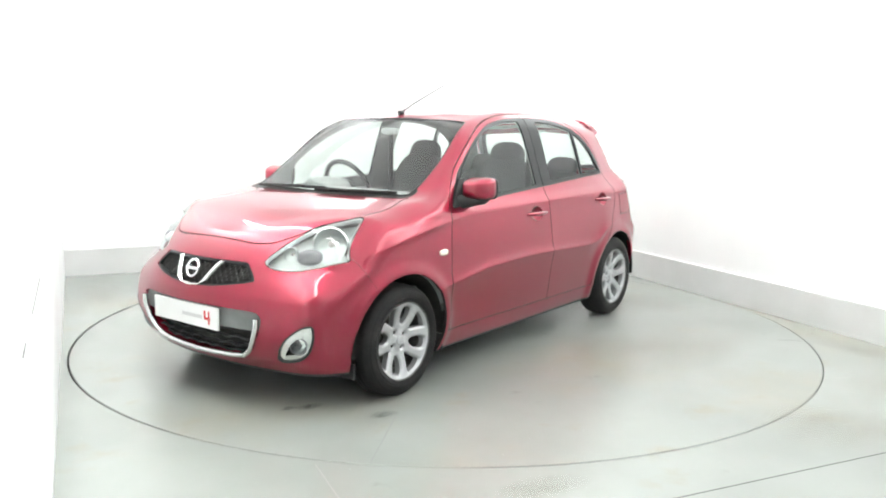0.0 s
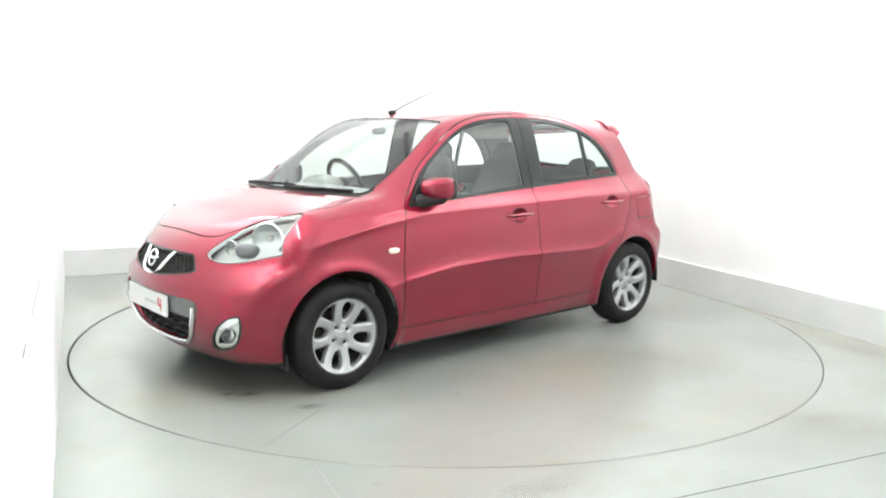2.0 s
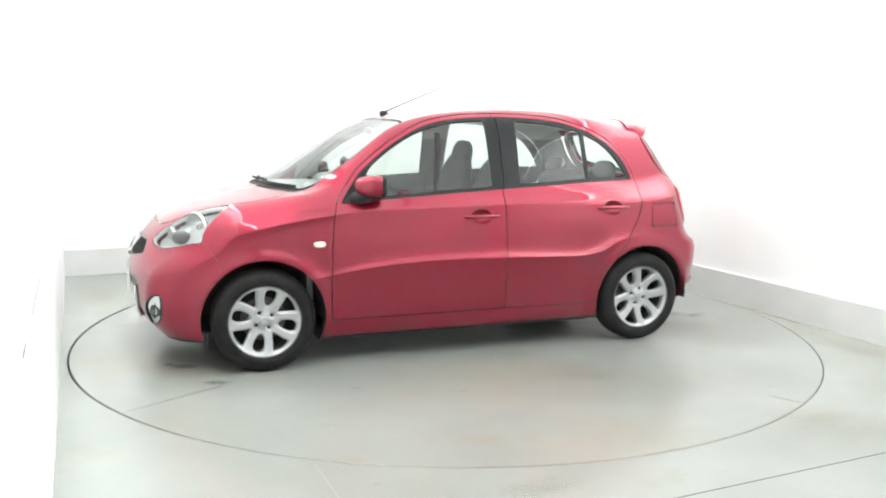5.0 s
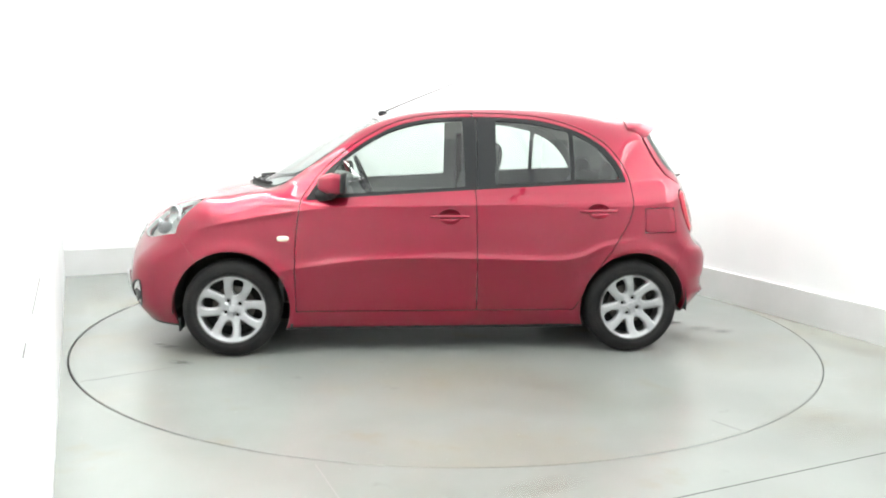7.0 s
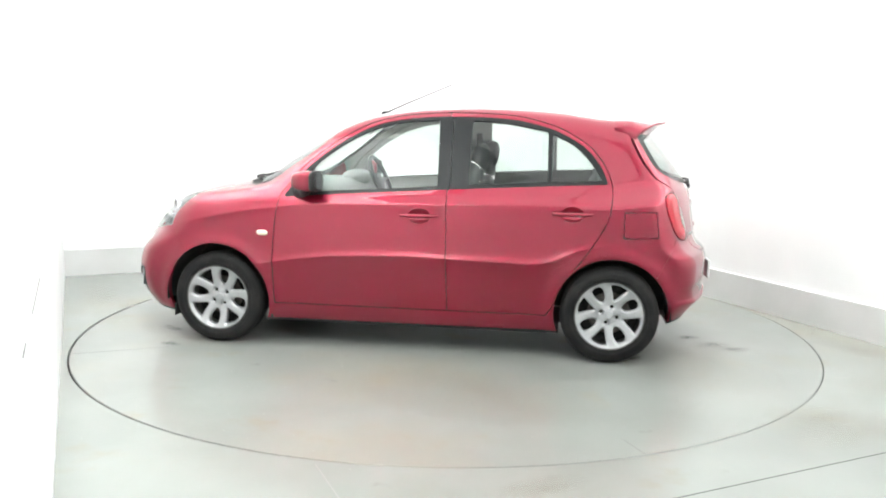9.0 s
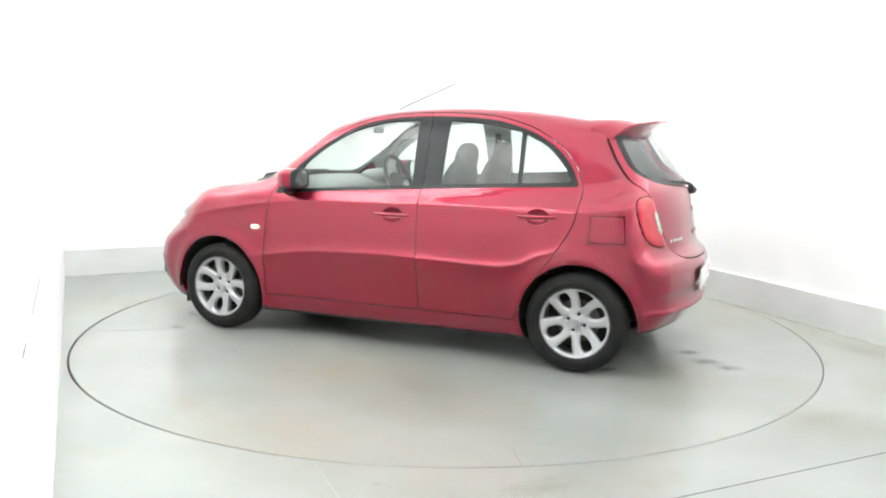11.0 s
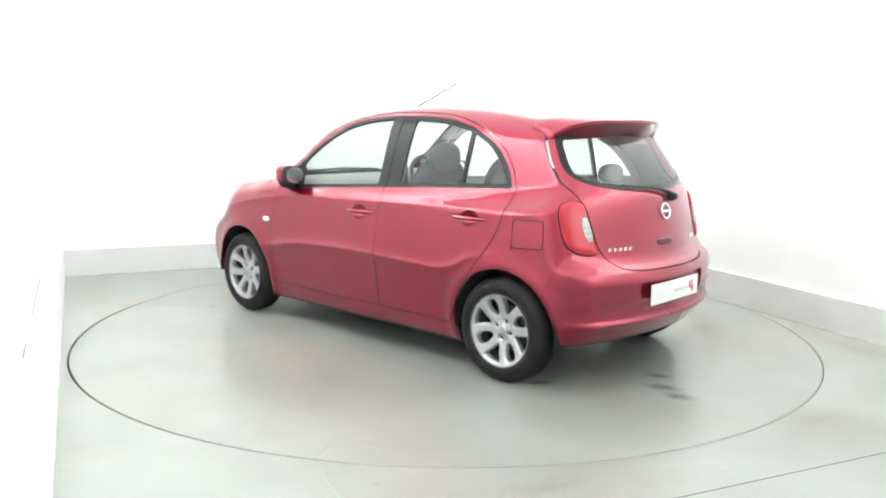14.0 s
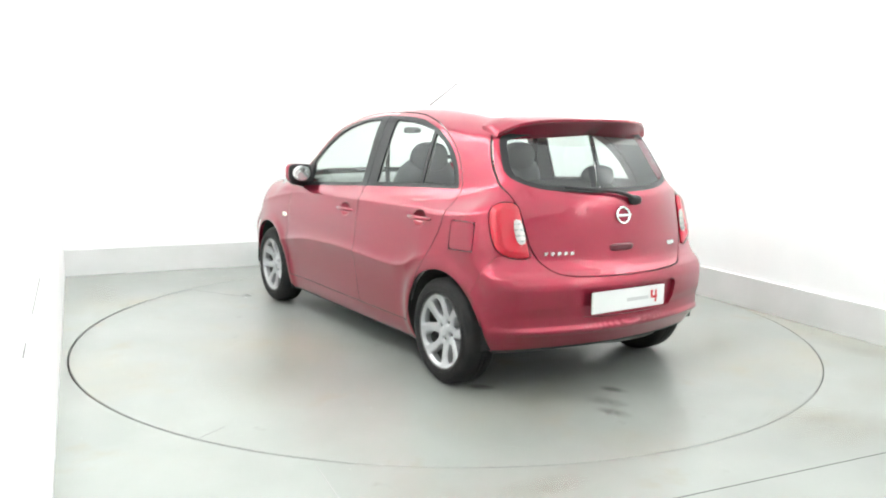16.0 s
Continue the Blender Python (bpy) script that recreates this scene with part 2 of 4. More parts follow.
# ---- the car's skin as one smooth solid ----
def curve(points):
    """A smooth monotone curve through a few (position, value) pairs."""
    xs = np.array([a for a, b in points], float)
    ys = np.array([b for a, b in points], float)
    h = np.diff(xs)
    d = np.diff(ys) / h
    m = np.zeros(len(xs))
    m[0], m[-1] = d[0], d[-1]
    for i in range(1, len(xs) - 1):
        if d[i - 1] * d[i] > 0:
            w1, w2 = 2 * h[i] + h[i - 1], h[i] + 2 * h[i - 1]
            m[i] = (w1 + w2) / (w1 / d[i - 1] + w2 / d[i])

    def f(x):
        x = np.clip(x, xs[0], xs[-1])
        k = np.clip(np.searchsorted(xs, x) - 1, 0, len(h) - 1)
        s = (x - xs[k]) / h[k]
        return (ys[k] * (1 + 2 * s) * (1 - s) ** 2 + h[k] * m[k] * s * (1 - s) ** 2
                + ys[k + 1] * s * s * (3 - 2 * s) + h[k] * m[k + 1] * s * s * (s - 1))
    return f


top_line = curve([(-1.75, 1.40), (-1.5, 1.437), (-1.35, 1.456), (-1.15, 1.475), (-0.95, 1.503), (-0.7, 1.525), (-0.4, 1.535), (-0.16, 1.53),
                  (0.07, 1.513), (0.30, 1.468), (0.48, 1.398), (0.67, 1.298), (0.88, 1.168), (1.075, 1.045), (1.15, 1.022), (1.26, 1.003), (1.38, 0.979), (1.56, 0.926), (1.68, 0.878), (1.8, 0.808), (1.9, 0.72), (2.0, 0.60)])
top_crown = curve([(-1.6, 0.12), (-1.0, 0.14), (0.0, 0.15), (0.3, 0.11), (0.5, 0.04), (1.0, 0.03), (1.2, 0.05), (1.5, 0.04), (1.75, 0.12), (1.9, 0.25)])
top_bow = curve([(-0.3, 0.0), (0.3, 0.35), (0.7, 1.0), (1.0, 1.0), (1.2, 0.7), (1.45, 0.25), (1.9, 0.0)])
side_line = curve([(0.12, 0.73), (0.2, 0.772), (0.3, 0.800), (0.42, 0.814), (0.55, 0.820), (0.62, 0.820), (0.72, 0.815), (0.85, 0.799), (0.915, 0.786),
                   (0.98, 0.752), (1.05, 0.722), (1.1, 0.706), (1.2, 0.674), (1.3, 0.64), (1.4, 0.598), (1.5, 0.55)])
side_plan = curve([(-1.85, -0.12), (-1.7, -0.065), (-1.5, -0.03), (-1.3, -0.015), (-1.0, 0.0), (0.8, 0.0), (1.2, -0.006), (1.4, -0.02), (1.6, -0.05), (1.8, -0.10), (1.95, -0.16)])
cabin_plan = curve([(-1.7, -0.12), (-1.4, -0.07), (-1.15, -0.042), (-0.7, -0.012), (-0.3, 0.0), (0.3, 0.0), (0.6, 0.0), (0.8, 0.008), (1.0, 0.02), (1.2, 0.0), (1.5, -0.05)])
cabin_part = curve([(0.9, 0.0), (1.05, 1.0), (1.6, 1.0)])
nose_line = curve([(0.1, 1.76), (0.2, 1.84), (0.28, 1.90), (0.4, 1.94), (0.52, 1.953), (0.62, 1.945), (0.7, 1.92), (0.78, 1.88), (0.9, 1.80), (1.2, 1.6)])
nose_bow = curve([(0.2, 0.26), (0.38, 0.25), (0.55, 0.33), (0.714, 0.60), (0.9, 0.65)])
tail_line = curve([(0.1, -1.66), (0.22, -1.74), (0.3, -1.80), (0.345, -1.838), (0.375, -1.862), (0.40, -1.848), (0.44, -1.846), (0.5, -1.860), (0.58, -1.862), (0.64, -1.845), (0.68, -1.805), (0.72, -1.785), (0.8, -1.772), (0.94, -1.75), (1.02, -1.728),
                   (1.13, -1.655), (1.25, -1.568), (1.35, -1.49), (1.5, -1.37)])
tail_bow = curve([(0.3, 0.30), (0.6, 0.30), (0.75, 0.35), (1.02, 0.42), (1.3, 0.42), (1.5, 0.35)])
rail_round = curve([(-1.6, 0.10), (-0.5, 0.09), (0.3, 0.07), (0.7, 0.05), (1.0, 0.07), (1.2, 0.10), (1.5, 0.095), (1.7, 0.10), (1.9, 0.10)])
shoulder_lift = curve([(-1.75, 0.12), (-1.6, 0.09), (-1.45, 0.05), (-1.2, 0.022), (-0.8, 0.013), (-0.3, 0.006), (0.1, 0.0), (1.2, 0.0), (1.45, 0.03), (1.9, 0.03)])
crease_line = curve([(-1.2, 0.715), (-1.02, 0.675), (-0.88, 0.612), (-0.74, 0.592), (-0.3, 0.602), (0.0, 0.608), (0.42, 0.597), (0.85, 0.545), (1.1, 0.50)])
waist_line = curve([(-1.6, 0.955), (-1.18, 0.945), (-0.3, 0.926), (0.1, 0.916), (0.6, 0.905), (0.87, 0.878), (1.2, 0.825), (1.5, 0.755)])
low_edge = curve([(-1.9, 0.285), (-1.6, 0.265), (-1.4, 0.20), (-0.8, 0.175), (0.9, 0.172), (1.5, 0.19), (1.95, 0.215)])
WHEEL_X, WHEEL_Z, ARCH = 1.225, 0.29, 0.345


def fillet(a, b, r):
    return np.minimum(np.maximum(a, b) + r, 0) + np.hypot(np.maximum(a + r, 0), np.maximum(b + r, 0)) - r


def skin(x, y, z):
    """Below nought inside the body, above it outside."""
    y = np.abs(y)
    flare = 0
    for wx in (WHEEL_X, -WHEEL_X - 0.01):
        r = np.hypot(x - wx, z - 0.30)
        flare = flare + 0.016 * np.exp(-((r - ARCH - 0.01) / 0.05) ** 2) * np.clip((0.9 - z) / 0.3, 0, 1)
    off = z - crease_line(x)
    soft = np.sqrt(off * off + 0.005 ** 2)
    above, below = (soft + off) / 2, (soft - off) / 2
    lip = (0.023 * np.exp(-above / 0.034) - 0.034 * (1 - np.exp(-below / 0.085))) * np.clip((1.2 - np.abs(x + 0.1)) / 0.4, 0, 1)
    off = z - waist_line(x)
    lip = lip + (0.006 + 0.007 * np.clip((x - 0.7) / 0.3, 0, 1)) * np.exp(-np.sqrt(off * off + 0.005 ** 2) / 0.024) * np.clip((1.35 + x + 0.25) / 0.3, 0, 1) * np.clip((1.52 - x) / 0.25, 0, 1)
    side = y - (side_line(z - shoulder_lift(x)) + side_plan(x) + cabin_plan(x) * cabin_part(z - shoulder_lift(x)) + flare + lip)
    top = (z - (top_line(x + top_bow(x) * (0.15 * y * y + 0.6 * y ** 4)) - top_crown(x) * y * y)) * 0.9
    front = x - (nose_line(z) - nose_bow(z) * y * y)
    rear = tail_line(z) + tail_bow(z) * y * y - x
    body = fillet(side, top, rail_round(x))
    body = fillet(body, front, 0.10)
    body = fillet(body, rear, 0.085)
    return fillet(body, low_edge(x) - 0.02 - z, 0.02)


def skin_normal(p):
    e = 1e-3
    g = np.stack([skin(p[:, 0] + e, p[:, 1], p[:, 2]) - skin(p[:, 0] - e, p[:, 1], p[:, 2]),
                  skin(p[:, 0], p[:, 1] + e, p[:, 2]) - skin(p[:, 0], p[:, 1] - e, p[:, 2]),
                  skin(p[:, 0], p[:, 1], p[:, 2] + e) - skin(p[:, 0], p[:, 1], p[:, 2] - e)], 1)
    return g / np.linalg.norm(g, axis=1)[:, None]


def cast(start, way, reach=1.6):
    """Where rays from inside leave the skin."""
    lo, hi = np.zeros(len(start)), np.full(len(start), reach)
    for _ in range(34):
        mid = (lo + hi) / 2
        p = start + way * mid[:, None]
        inside = skin(p[:, 0], p[:, 1], p[:, 2]) < 0
        lo, hi = np.where(inside, mid, lo), np.where(inside, hi, mid)
    return start + way * ((lo + hi) / 2)[:, None]


def half_skin(step=0.016):
    """The left half of the skin (y from 0 up) as vertices and triangles."""
    spine, height = 1.12, 0.62
    rows = []
    phis = np.radians(np.linspace(-90, 90, 330))
    ends = np.radians(np.linspace(89.97, 0, 62))
    for a in ends:
        rows.append((-spine, -np.sin(a), np.cos(a)))
    for x in np.arange(-spine + step, spine - step / 2, step):
        rows.append((x, 0.0, 1.0))
    for a in ends[::-1]:
        rows.append((spine, np.sin(a), np.cos(a)))
    rows = np.array(rows)
    n, m = len(rows), len(phis)
    start = np.zeros((n, m, 3))
    way = np.zeros((n, m, 3))
    start[:, :, 0], start[:, :, 2] = rows[:, :1], height
    way[:, :, 0] = rows[:, 1:2]
    way[:, :, 1] = rows[:, 2:3] * np.cos(phis)[None, :]
    way[:, :, 2] = rows[:, 2:3] * np.sin(phis)[None, :]
    verts = cast(start.reshape(-1, 3), way.reshape(-1, 3))
    verts[np.abs(verts[:, 1]) < 1e-6, 1] = 0
    k = np.arange(n * m).reshape(n, m)
    a, b, c, d = k[:-1, :-1].ravel(), k[1:, :-1].ravel(), k[1:, 1:].ravel(), k[:-1, 1:].ravel()
    tris = np.concatenate([np.stack([a, c, b], 1), np.stack([a, d, c], 1)])
    flat = np.linalg.norm(np.cross(verts[tris[:, 1]] - verts[tris[:, 0]], verts[tris[:, 2]] - verts[tris[:, 0]]), axis=1)
    return verts, tris[flat > 1e-12]



# ---- cutting the skin into panels ----
def inside_of(points, rounds=3):
    """A signed distance to a closed outline, its corners rounded off; below nought inside."""
    p = np.array(points, float)
    for _ in range(rounds):
        q = np.roll(p, -1, 0)
        p = np.stack([0.78 * p + 0.22 * q, 0.22 * p + 0.78 * q], 1).reshape(-1, 2)
    a, b = p, np.roll(p, -1, 0)

    def f(u, v):
        best = np.full(len(u), 1e9)
        odd = np.zeros(len(u), bool)
        for (ax, ay), (bx, by) in zip(a, b):
            dx, dy = bx - ax, by - ay
            ll = dx * dx + dy * dy
            if ll < 1e-14:
                continue
            s = np.clip(((u - ax) * dx + (v - ay) * dy) / ll, 0, 1)
            best = np.minimum(best, (u - ax - s * dx) ** 2 + (v - ay - s * dy) ** 2)
            if ay != by:
                odd ^= ((ay > v) != (by > v)) & (u < (bx - ax) * (v - ay) / (by - ay) + ax)
        d = np.sqrt(best)
        return np.where(odd, -d, d)
    return f


def split(sheet, d):
    """Cuts a sheet (vertices, triangles) along the line where d is nought: the part below, the part above."""
    verts, tris = sheet
    d = np.where(np.abs(d) < 1e-6, 1e-6, d)
    neg = d[tris] < 0
    count = neg.sum(1)
    mixed = tris[(count == 1) | (count == 2)]
    low, high = [tris[count == 3]], [tris[count == 0]]
    if len(mixed):
        mneg = d[mixed] < 0
        lone_neg = mneg.sum(1) == 1
        lone = np.where(lone_neg[:, None], mneg, ~mneg).argmax(1)
        i = np.arange(len(mixed))
        a, b, c = mixed[i, lone], mixed[i, (lone + 1) % 3], mixed[i, (lone + 2) % 3]
        pairs = np.sort(np.concatenate([np.stack([a, b], 1), np.stack([a, c], 1)]), 1)
        edges, where = np.unique(pairs, axis=0, return_inverse=True)
        where = np.ravel(where)
        s = d[edges[:, 0]] / (d[edges[:, 0]] - d[edges[:, 1]])
        fresh = verts[edges[:, 0]] * (1 - s)[:, None] + verts[edges[:, 1]] * s[:, None]
        p, q = where[:len(a)] + len(verts), where[len(a):] + len(verts)
        verts = np.concatenate([verts, fresh])
        tip = np.stack([a, p, q], 1)
        rest = np.concatenate([np.stack([p, b, c], 1), np.stack([p, c, q], 1)])
        low += [tip[lone_neg], rest[np.tile(~lone_neg, 2)]]
        high += [tip[~lone_neg], rest[np.tile(lone_neg, 2)]]
    return tidy(verts, np.concatenate(low)), tidy(verts, np.concatenate(high))


def tidy(verts, tris):
    keep, back = np.unique(tris, return_inverse=True)
    return verts[keep], np.ravel(back).reshape(-1, 3)


def gap_split(sheet, field, gap=0.0025):
    """As split, with an open joint between the two."""
    low, rest = split(sheet, field(sheet[0]) + gap)
    return low, split(rest, field(rest[0]) - gap)[1]


def rim_edges(verts, tris):
    e = np.concatenate([tris[:, [0, 1]], tris[:, [1, 2]], tris[:, [2, 0]]])
    key = np.sort(e, 1)
    _, first, count = np.unique(key, axis=0, return_index=True, return_counts=True)
    e = e[first[count == 1]]
    return e[~((np.abs(verts[e[:, 0], 1]) < 1e-5) & (np.abs(verts[e[:, 1], 1]) < 1e-5))]


def sheet_mesh(name, sheet, sides=(1, -1), flange=0.02, lift=0.0, normals=None):
    """A mesh of a sheet of skin on the left, right or both sides, its rims turned inwards."""
    verts, tris = sheet
    n = skin_normal(verts) if normals is None else normals
    top = verts + n * lift
    allv, alln, allf, turned = [], [], [], []
    for s in sides:
        k = (1, s, 1)
        base = sum(len(v) for v in allv)
        allv.append(top * k)
        alln.append(n * k)
        allf.append((tris if s > 0 else tris[:, ::-1]) + base)
        if flange:
            e = rim_edges(verts, tris)
            if len(e):
                run = verts[e[:, 1]] - verts[e[:, 0]]
                out = np.cross(run, n[e[:, 0]])
                out /= np.maximum(np.linalg.norm(out, axis=1), 1e-9)[:, None]
                m = len(e)
                ring = np.concatenate([top[e[:, 0]], top[e[:, 1]], top[e[:, 1]] - n[e[:, 1]] * flange, top[e[:, 0]] - n[e[:, 0]] * flange])
                base = sum(len(v) for v in allv)
                allv.append(ring * k)
                alln.append(np.tile(out, (4, 1)) * k)
                i = np.arange(m)
                quad = np.concatenate([np.stack([i + m, i, i + 3 * m], 1), np.stack([i + m, i + 3 * m, i + 2 * m], 1)])
                allf.append((quad if s > 0 else quad[:, ::-1]) + base)
                turned.append((sum(len(q) for q in allf[:-1]), len(quad)))
    v, nn, f = np.concatenate(allv), np.concatenate(alln), np.concatenate(allf)
    me = bpy.data.meshes.new(name)
    me.from_pydata(v.tolist(), [], f.tolist())
    me.polygons.foreach_set("use_smooth", np.ones(len(f), bool))
    slots = np.zeros(len(f), np.int32)
    for first, count in turned:
        slots[first:first + count] = 1
    me.polygons.foreach_set("material_index", slots)
    me.normals_split_custom_set_from_vertices(nn.tolist())
    return me


def panel(name, sheet, mat, parent, sides=(1, -1), flange=0.02, lift=0.0, label="", normals=None, rim=None):
    me = sheet_mesh(name, sheet, sides, flange, lift, normals)
    me.materials.append(mat)
    me.materials.append(rim or mat)
    ob = new(name, me)
    ob.parent = parent
    return tagged(ob, label)


def sunk(sheet, depth):
    """The sheet moved in along its normals."""
    v = sheet[0] - skin_normal(sheet[0]) * depth
    return v, sheet[1]


def on_front(y, z):
    return float(cast(np.array([[0.9, y, z]]), np.array([[1.0, 0, 0]]))[0, 0])


def on_rear(y, z):
    return float(cast(np.array([[-0.9, y, z]]), np.array([[-1.0, 0, 0]]))[0, 0])


def on_side(x, z):
    return float(cast(np.array([[x, 0, z]]), np.array([[0, 1.0, 0]]))[0, 1])


def on_top(x, y):
    return float(cast(np.array([[x, y, 0.7]]), np.array([[0, 0, 1.0]]))[0, 2])


def add_tube(bm, path, radius, n=8, closed=False, flat=1.0, caps=True):
    """A tube along a path; flat squeezes it across its second axis, radius may be a list."""
    path = [Vector(p) for p in path]
    count = len(path)
    rings = []
    up = Vector((0, 0, 1))
    for i, p in enumerate(path):
        a = path[(i - 1) % count] if closed or i else p
        b = path[(i + 1) % count] if closed or i < count - 1 else p
        t = (b - a).normalized()
        side = t.cross(up)
        if side.length < 0.05:
            side = t.cross(Vector((1, 0, 0)))
        side.normalize()
        w = side.cross(t)
        r = radius[i] if isinstance(radius, (list, tuple)) else radius
        rings.append([bm.verts.new(p + side * (r * math.cos(2 * math.pi * k / n)) + w * (r * flat * math.sin(2 * math.pi * k / n))) for k in range(n)])
    for i in range(count if closed else count - 1):
        r0, r1 = rings[i], rings[(i + 1) % count]
        for k in range(n):
            bm.faces.new((r0[k], r0[(k + 1) % n], r1[(k + 1) % n], r1[k]))
    if caps and not closed:
        bm.faces.new(rings[0][::-1])
        bm.faces.new(rings[-1])


def tube(path, radius, n=8, closed=False, flat=1.0):
    bm = bmesh.new()
    add_tube(bm, path, radius, n, closed, flat)
    bmesh.ops.recalc_face_normals(bm, faces=bm.faces)
    return bm


def add_lathe(bm, profile, n=48, m=None):
    """Turns (radius, along) pairs round the y axis."""
    rings = []
    fresh = []
    for r, y in profile:
        ring = [bm.verts.new((r * math.cos(2 * math.pi * k / n), y, r * math.sin(2 * math.pi * k / n))) for k in range(n)]
        rings.append(ring)
        fresh += ring
    for r0, r1 in zip(rings, rings[1:]):
        for k in range(n):
            bm.faces.new((r0[k], r0[(k + 1) % n], r1[(k + 1) % n], r1[k]))
    bmesh.ops.recalc_face_normals(bm, faces=bm.faces)
    if m is not None:
        bmesh.ops.transform(bm, matrix=m, verts=fresh)
    return bm


def lathe(profile, n=48, m=None):
    return add_lathe(bmesh.new(), profile, n, m)


def blob(size, squares=(2.6, 2.6, 2.6), n=(28, 20), m=None, bend=None):
    """A rounded, pillow-like solid."""
    bm = bmesh.new()
    r = bmesh.ops.create_uvsphere(bm, u_segments=n[0], v_segments=n[1], radius=1.0)["verts"]
    for v in r:
        c = [math.copysign(abs(q) ** (2.0 / s), q) for q, s in zip(v.co, squares)]
        v.co = Vector([q * w for q, w in zip(c, size)])
        if bend:
            v.co = Vector(bend(v.co))
    if m is not None:
        bmesh.ops.transform(bm, matrix=m, verts=r)
    return bm



# ---- the car's materials ----
def car_paint(name, colour, dark):
    m = textured(name, colour, dark, 900.0, (0.29, 0.38), 0.0, 1400.0, metal=0.8, low=0.35, high=0.7, coat=1.0)
    m.node_tree.nodes["Principled BSDF"].inputs["Coat IOR"].default_value = 1.53
    m.node_tree.nodes["Principled BSDF"].inputs["Coat Roughness"].default_value = 0.025
    return m


M_PAINT = car_paint("red_metallic_paint", (0.315, 0.0095, 0.036), (0.25, 0.0075, 0.029))
M_BLACK = textured("black_plastic", (0.022, 0.023, 0.024), (0.03, 0.03, 0.031), 30.0, (0.4, 0.6), 0.2, 300.0)
M_GLOSSBLACK = material("gloss_black_trim", (0.018, 0.02, 0.021), 0.3)
M_UNDER = textured("underbody_black", (0.012, 0.012, 0.012), (0.03, 0.028, 0.025), 6.0, (0.7, 0.9), 0.3, 60.0)
M_RUBBER = textured("tyre_rubber", (0.010, 0.010, 0.0105), (0.017, 0.0165, 0.0155), 9.0, (0.55, 0.75), 0.25, 150.0)
for dull in (M_RUBBER, M_BLACK, M_GLOSSBLACK):
    dull.node_tree.nodes["Principled BSDF"].inputs["Specular IOR Level"].default_value = 0.25
M_ALLOY = textured("silver_alloy", (0.46, 0.47, 0.48), (0.40, 0.41, 0.42), 8.0, (0.32, 0.42), 0.02, 200.0, metal=0.55, coat=0.3)
M_BRAKE = textured("brake_steel", (0.18, 0.17, 0.16), (0.10, 0.09, 0.08), 12.0, (0.4, 0.6), 0.2, 200.0, metal=0.8)
# barrel grey set darker than the alloy so the spoke openings look shaded
M_BARREL = textured("darkened_rim_barrel", (0.10, 0.10, 0.10), (0.16, 0.155, 0.15), 20.0, (0.45, 0.6), 0.05, 200.0, metal=0.5)
M_CHROME = material("chrome", (0.80, 0.82, 0.82), 0.09, 1.0)
M_SATIN = material("satin_chrome", (0.72, 0.74, 0.74), 0.25, 1.0)
M_GLASS = glass("side_glass", (0.82, 0.885, 0.855))
M_SCREEN = glass("windscreen_glass", (0.88, 0.93, 0.91))
M_REARGLASS = glass("rear_glass", (0.80, 0.85, 0.83))
M_LENS = glass("lamp_lens", (0.95, 0.97, 0.97))
M_REDLENS = material("red_lamp_lens", (0.46, 0.004, 0.022), 0.2, 0.0, 0.4)
M_CLEARLENS = material("clear_lamp_lens", (0.50, 0.46, 0.45), 0.2, 0.4, 1.0)
M_AMBER = material("clear_indicator", (0.85, 0.75, 0.62), 0.15, 0.0, 1.0)
M_PLATEWHITE = textured("plate_white", (0.80, 0.81, 0.80), (0.76, 0.77, 0.76), 5.0, (0.25, 0.35), 0.02, 100.0)
M_PRINT = material("plate_print_grey", (0.58, 0.58, 0.58), 0.4)
M_PRINTRED = material("plate_print_red", (0.6, 0.03, 0.04), 0.4)
M_CLOTH = textured("dark_seat_cloth", (0.075, 0.079, 0.083), (0.10, 0.104, 0.108), 40.0, (0.8, 0.95), 0.3, 120.0)
M_TRIM = textured("grey_cabin_trim", (0.27, 0.28, 0.275), (0.30, 0.31, 0.305), 20.0, (0.6, 0.8), 0.2, 300.0)
M_LIGHTTRIM = textured("pale_cabin_lining", (0.55, 0.55, 0.53), (0.50, 0.50, 0.48), 20.0, (0.8, 0.9), 0.2, 300.0)
M_REFLECTOR = material("lamp_reflector", (0.40, 0.43, 0.41), 0.3, 0.3)
M_LENSRIM = material("pale_lens_rim", (0.52, 0.55, 0.53), 0.3)
M_MIRROR = material("mirror_silver", (0.9, 0.92, 0.92), 0.02, 1.0)
M_HOLDER = textured("grey_bar_plastic", (0.15, 0.16, 0.158), (0.18, 0.19, 0.188), 12.0, (0.4, 0.55), 0.1, 200.0)
M_LAMPGREY = material("lamp_bezel_grey", (0.12, 0.125, 0.13), 0.35, 0.2)

# ---- outlines, in metres from the middle of the wheelbase ----
LIGHT_OPENING = inside_of([(0.79, 0.945), (0.72, 1.04), (0.65, 1.13), (0.45, 1.285), (0.25, 1.392), (0.04, 1.437), (-0.21, 1.452), (-0.46, 1.449), (-0.67, 1.432), (-0.89, 1.372), (-1.06, 1.275),
                           (-1.15, 1.165), (-1.19, 1.075), (-1.19, 1.058), (-1.17, 1.058), (-0.85, 1.046), (-0.26, 1.014), (0.55, 0.963), (0.77, 0.945)], 2)
FRONT_PANE = inside_of([(0.60, 0.982), (0.60, 0.982), (0.635, 1.115), (0.45, 1.262), (0.25, 1.371), (0.04, 1.419), (-0.155, 1.430), (-0.165, 1.430), (-0.175, 1.033), (-0.17, 1.030)], 2)
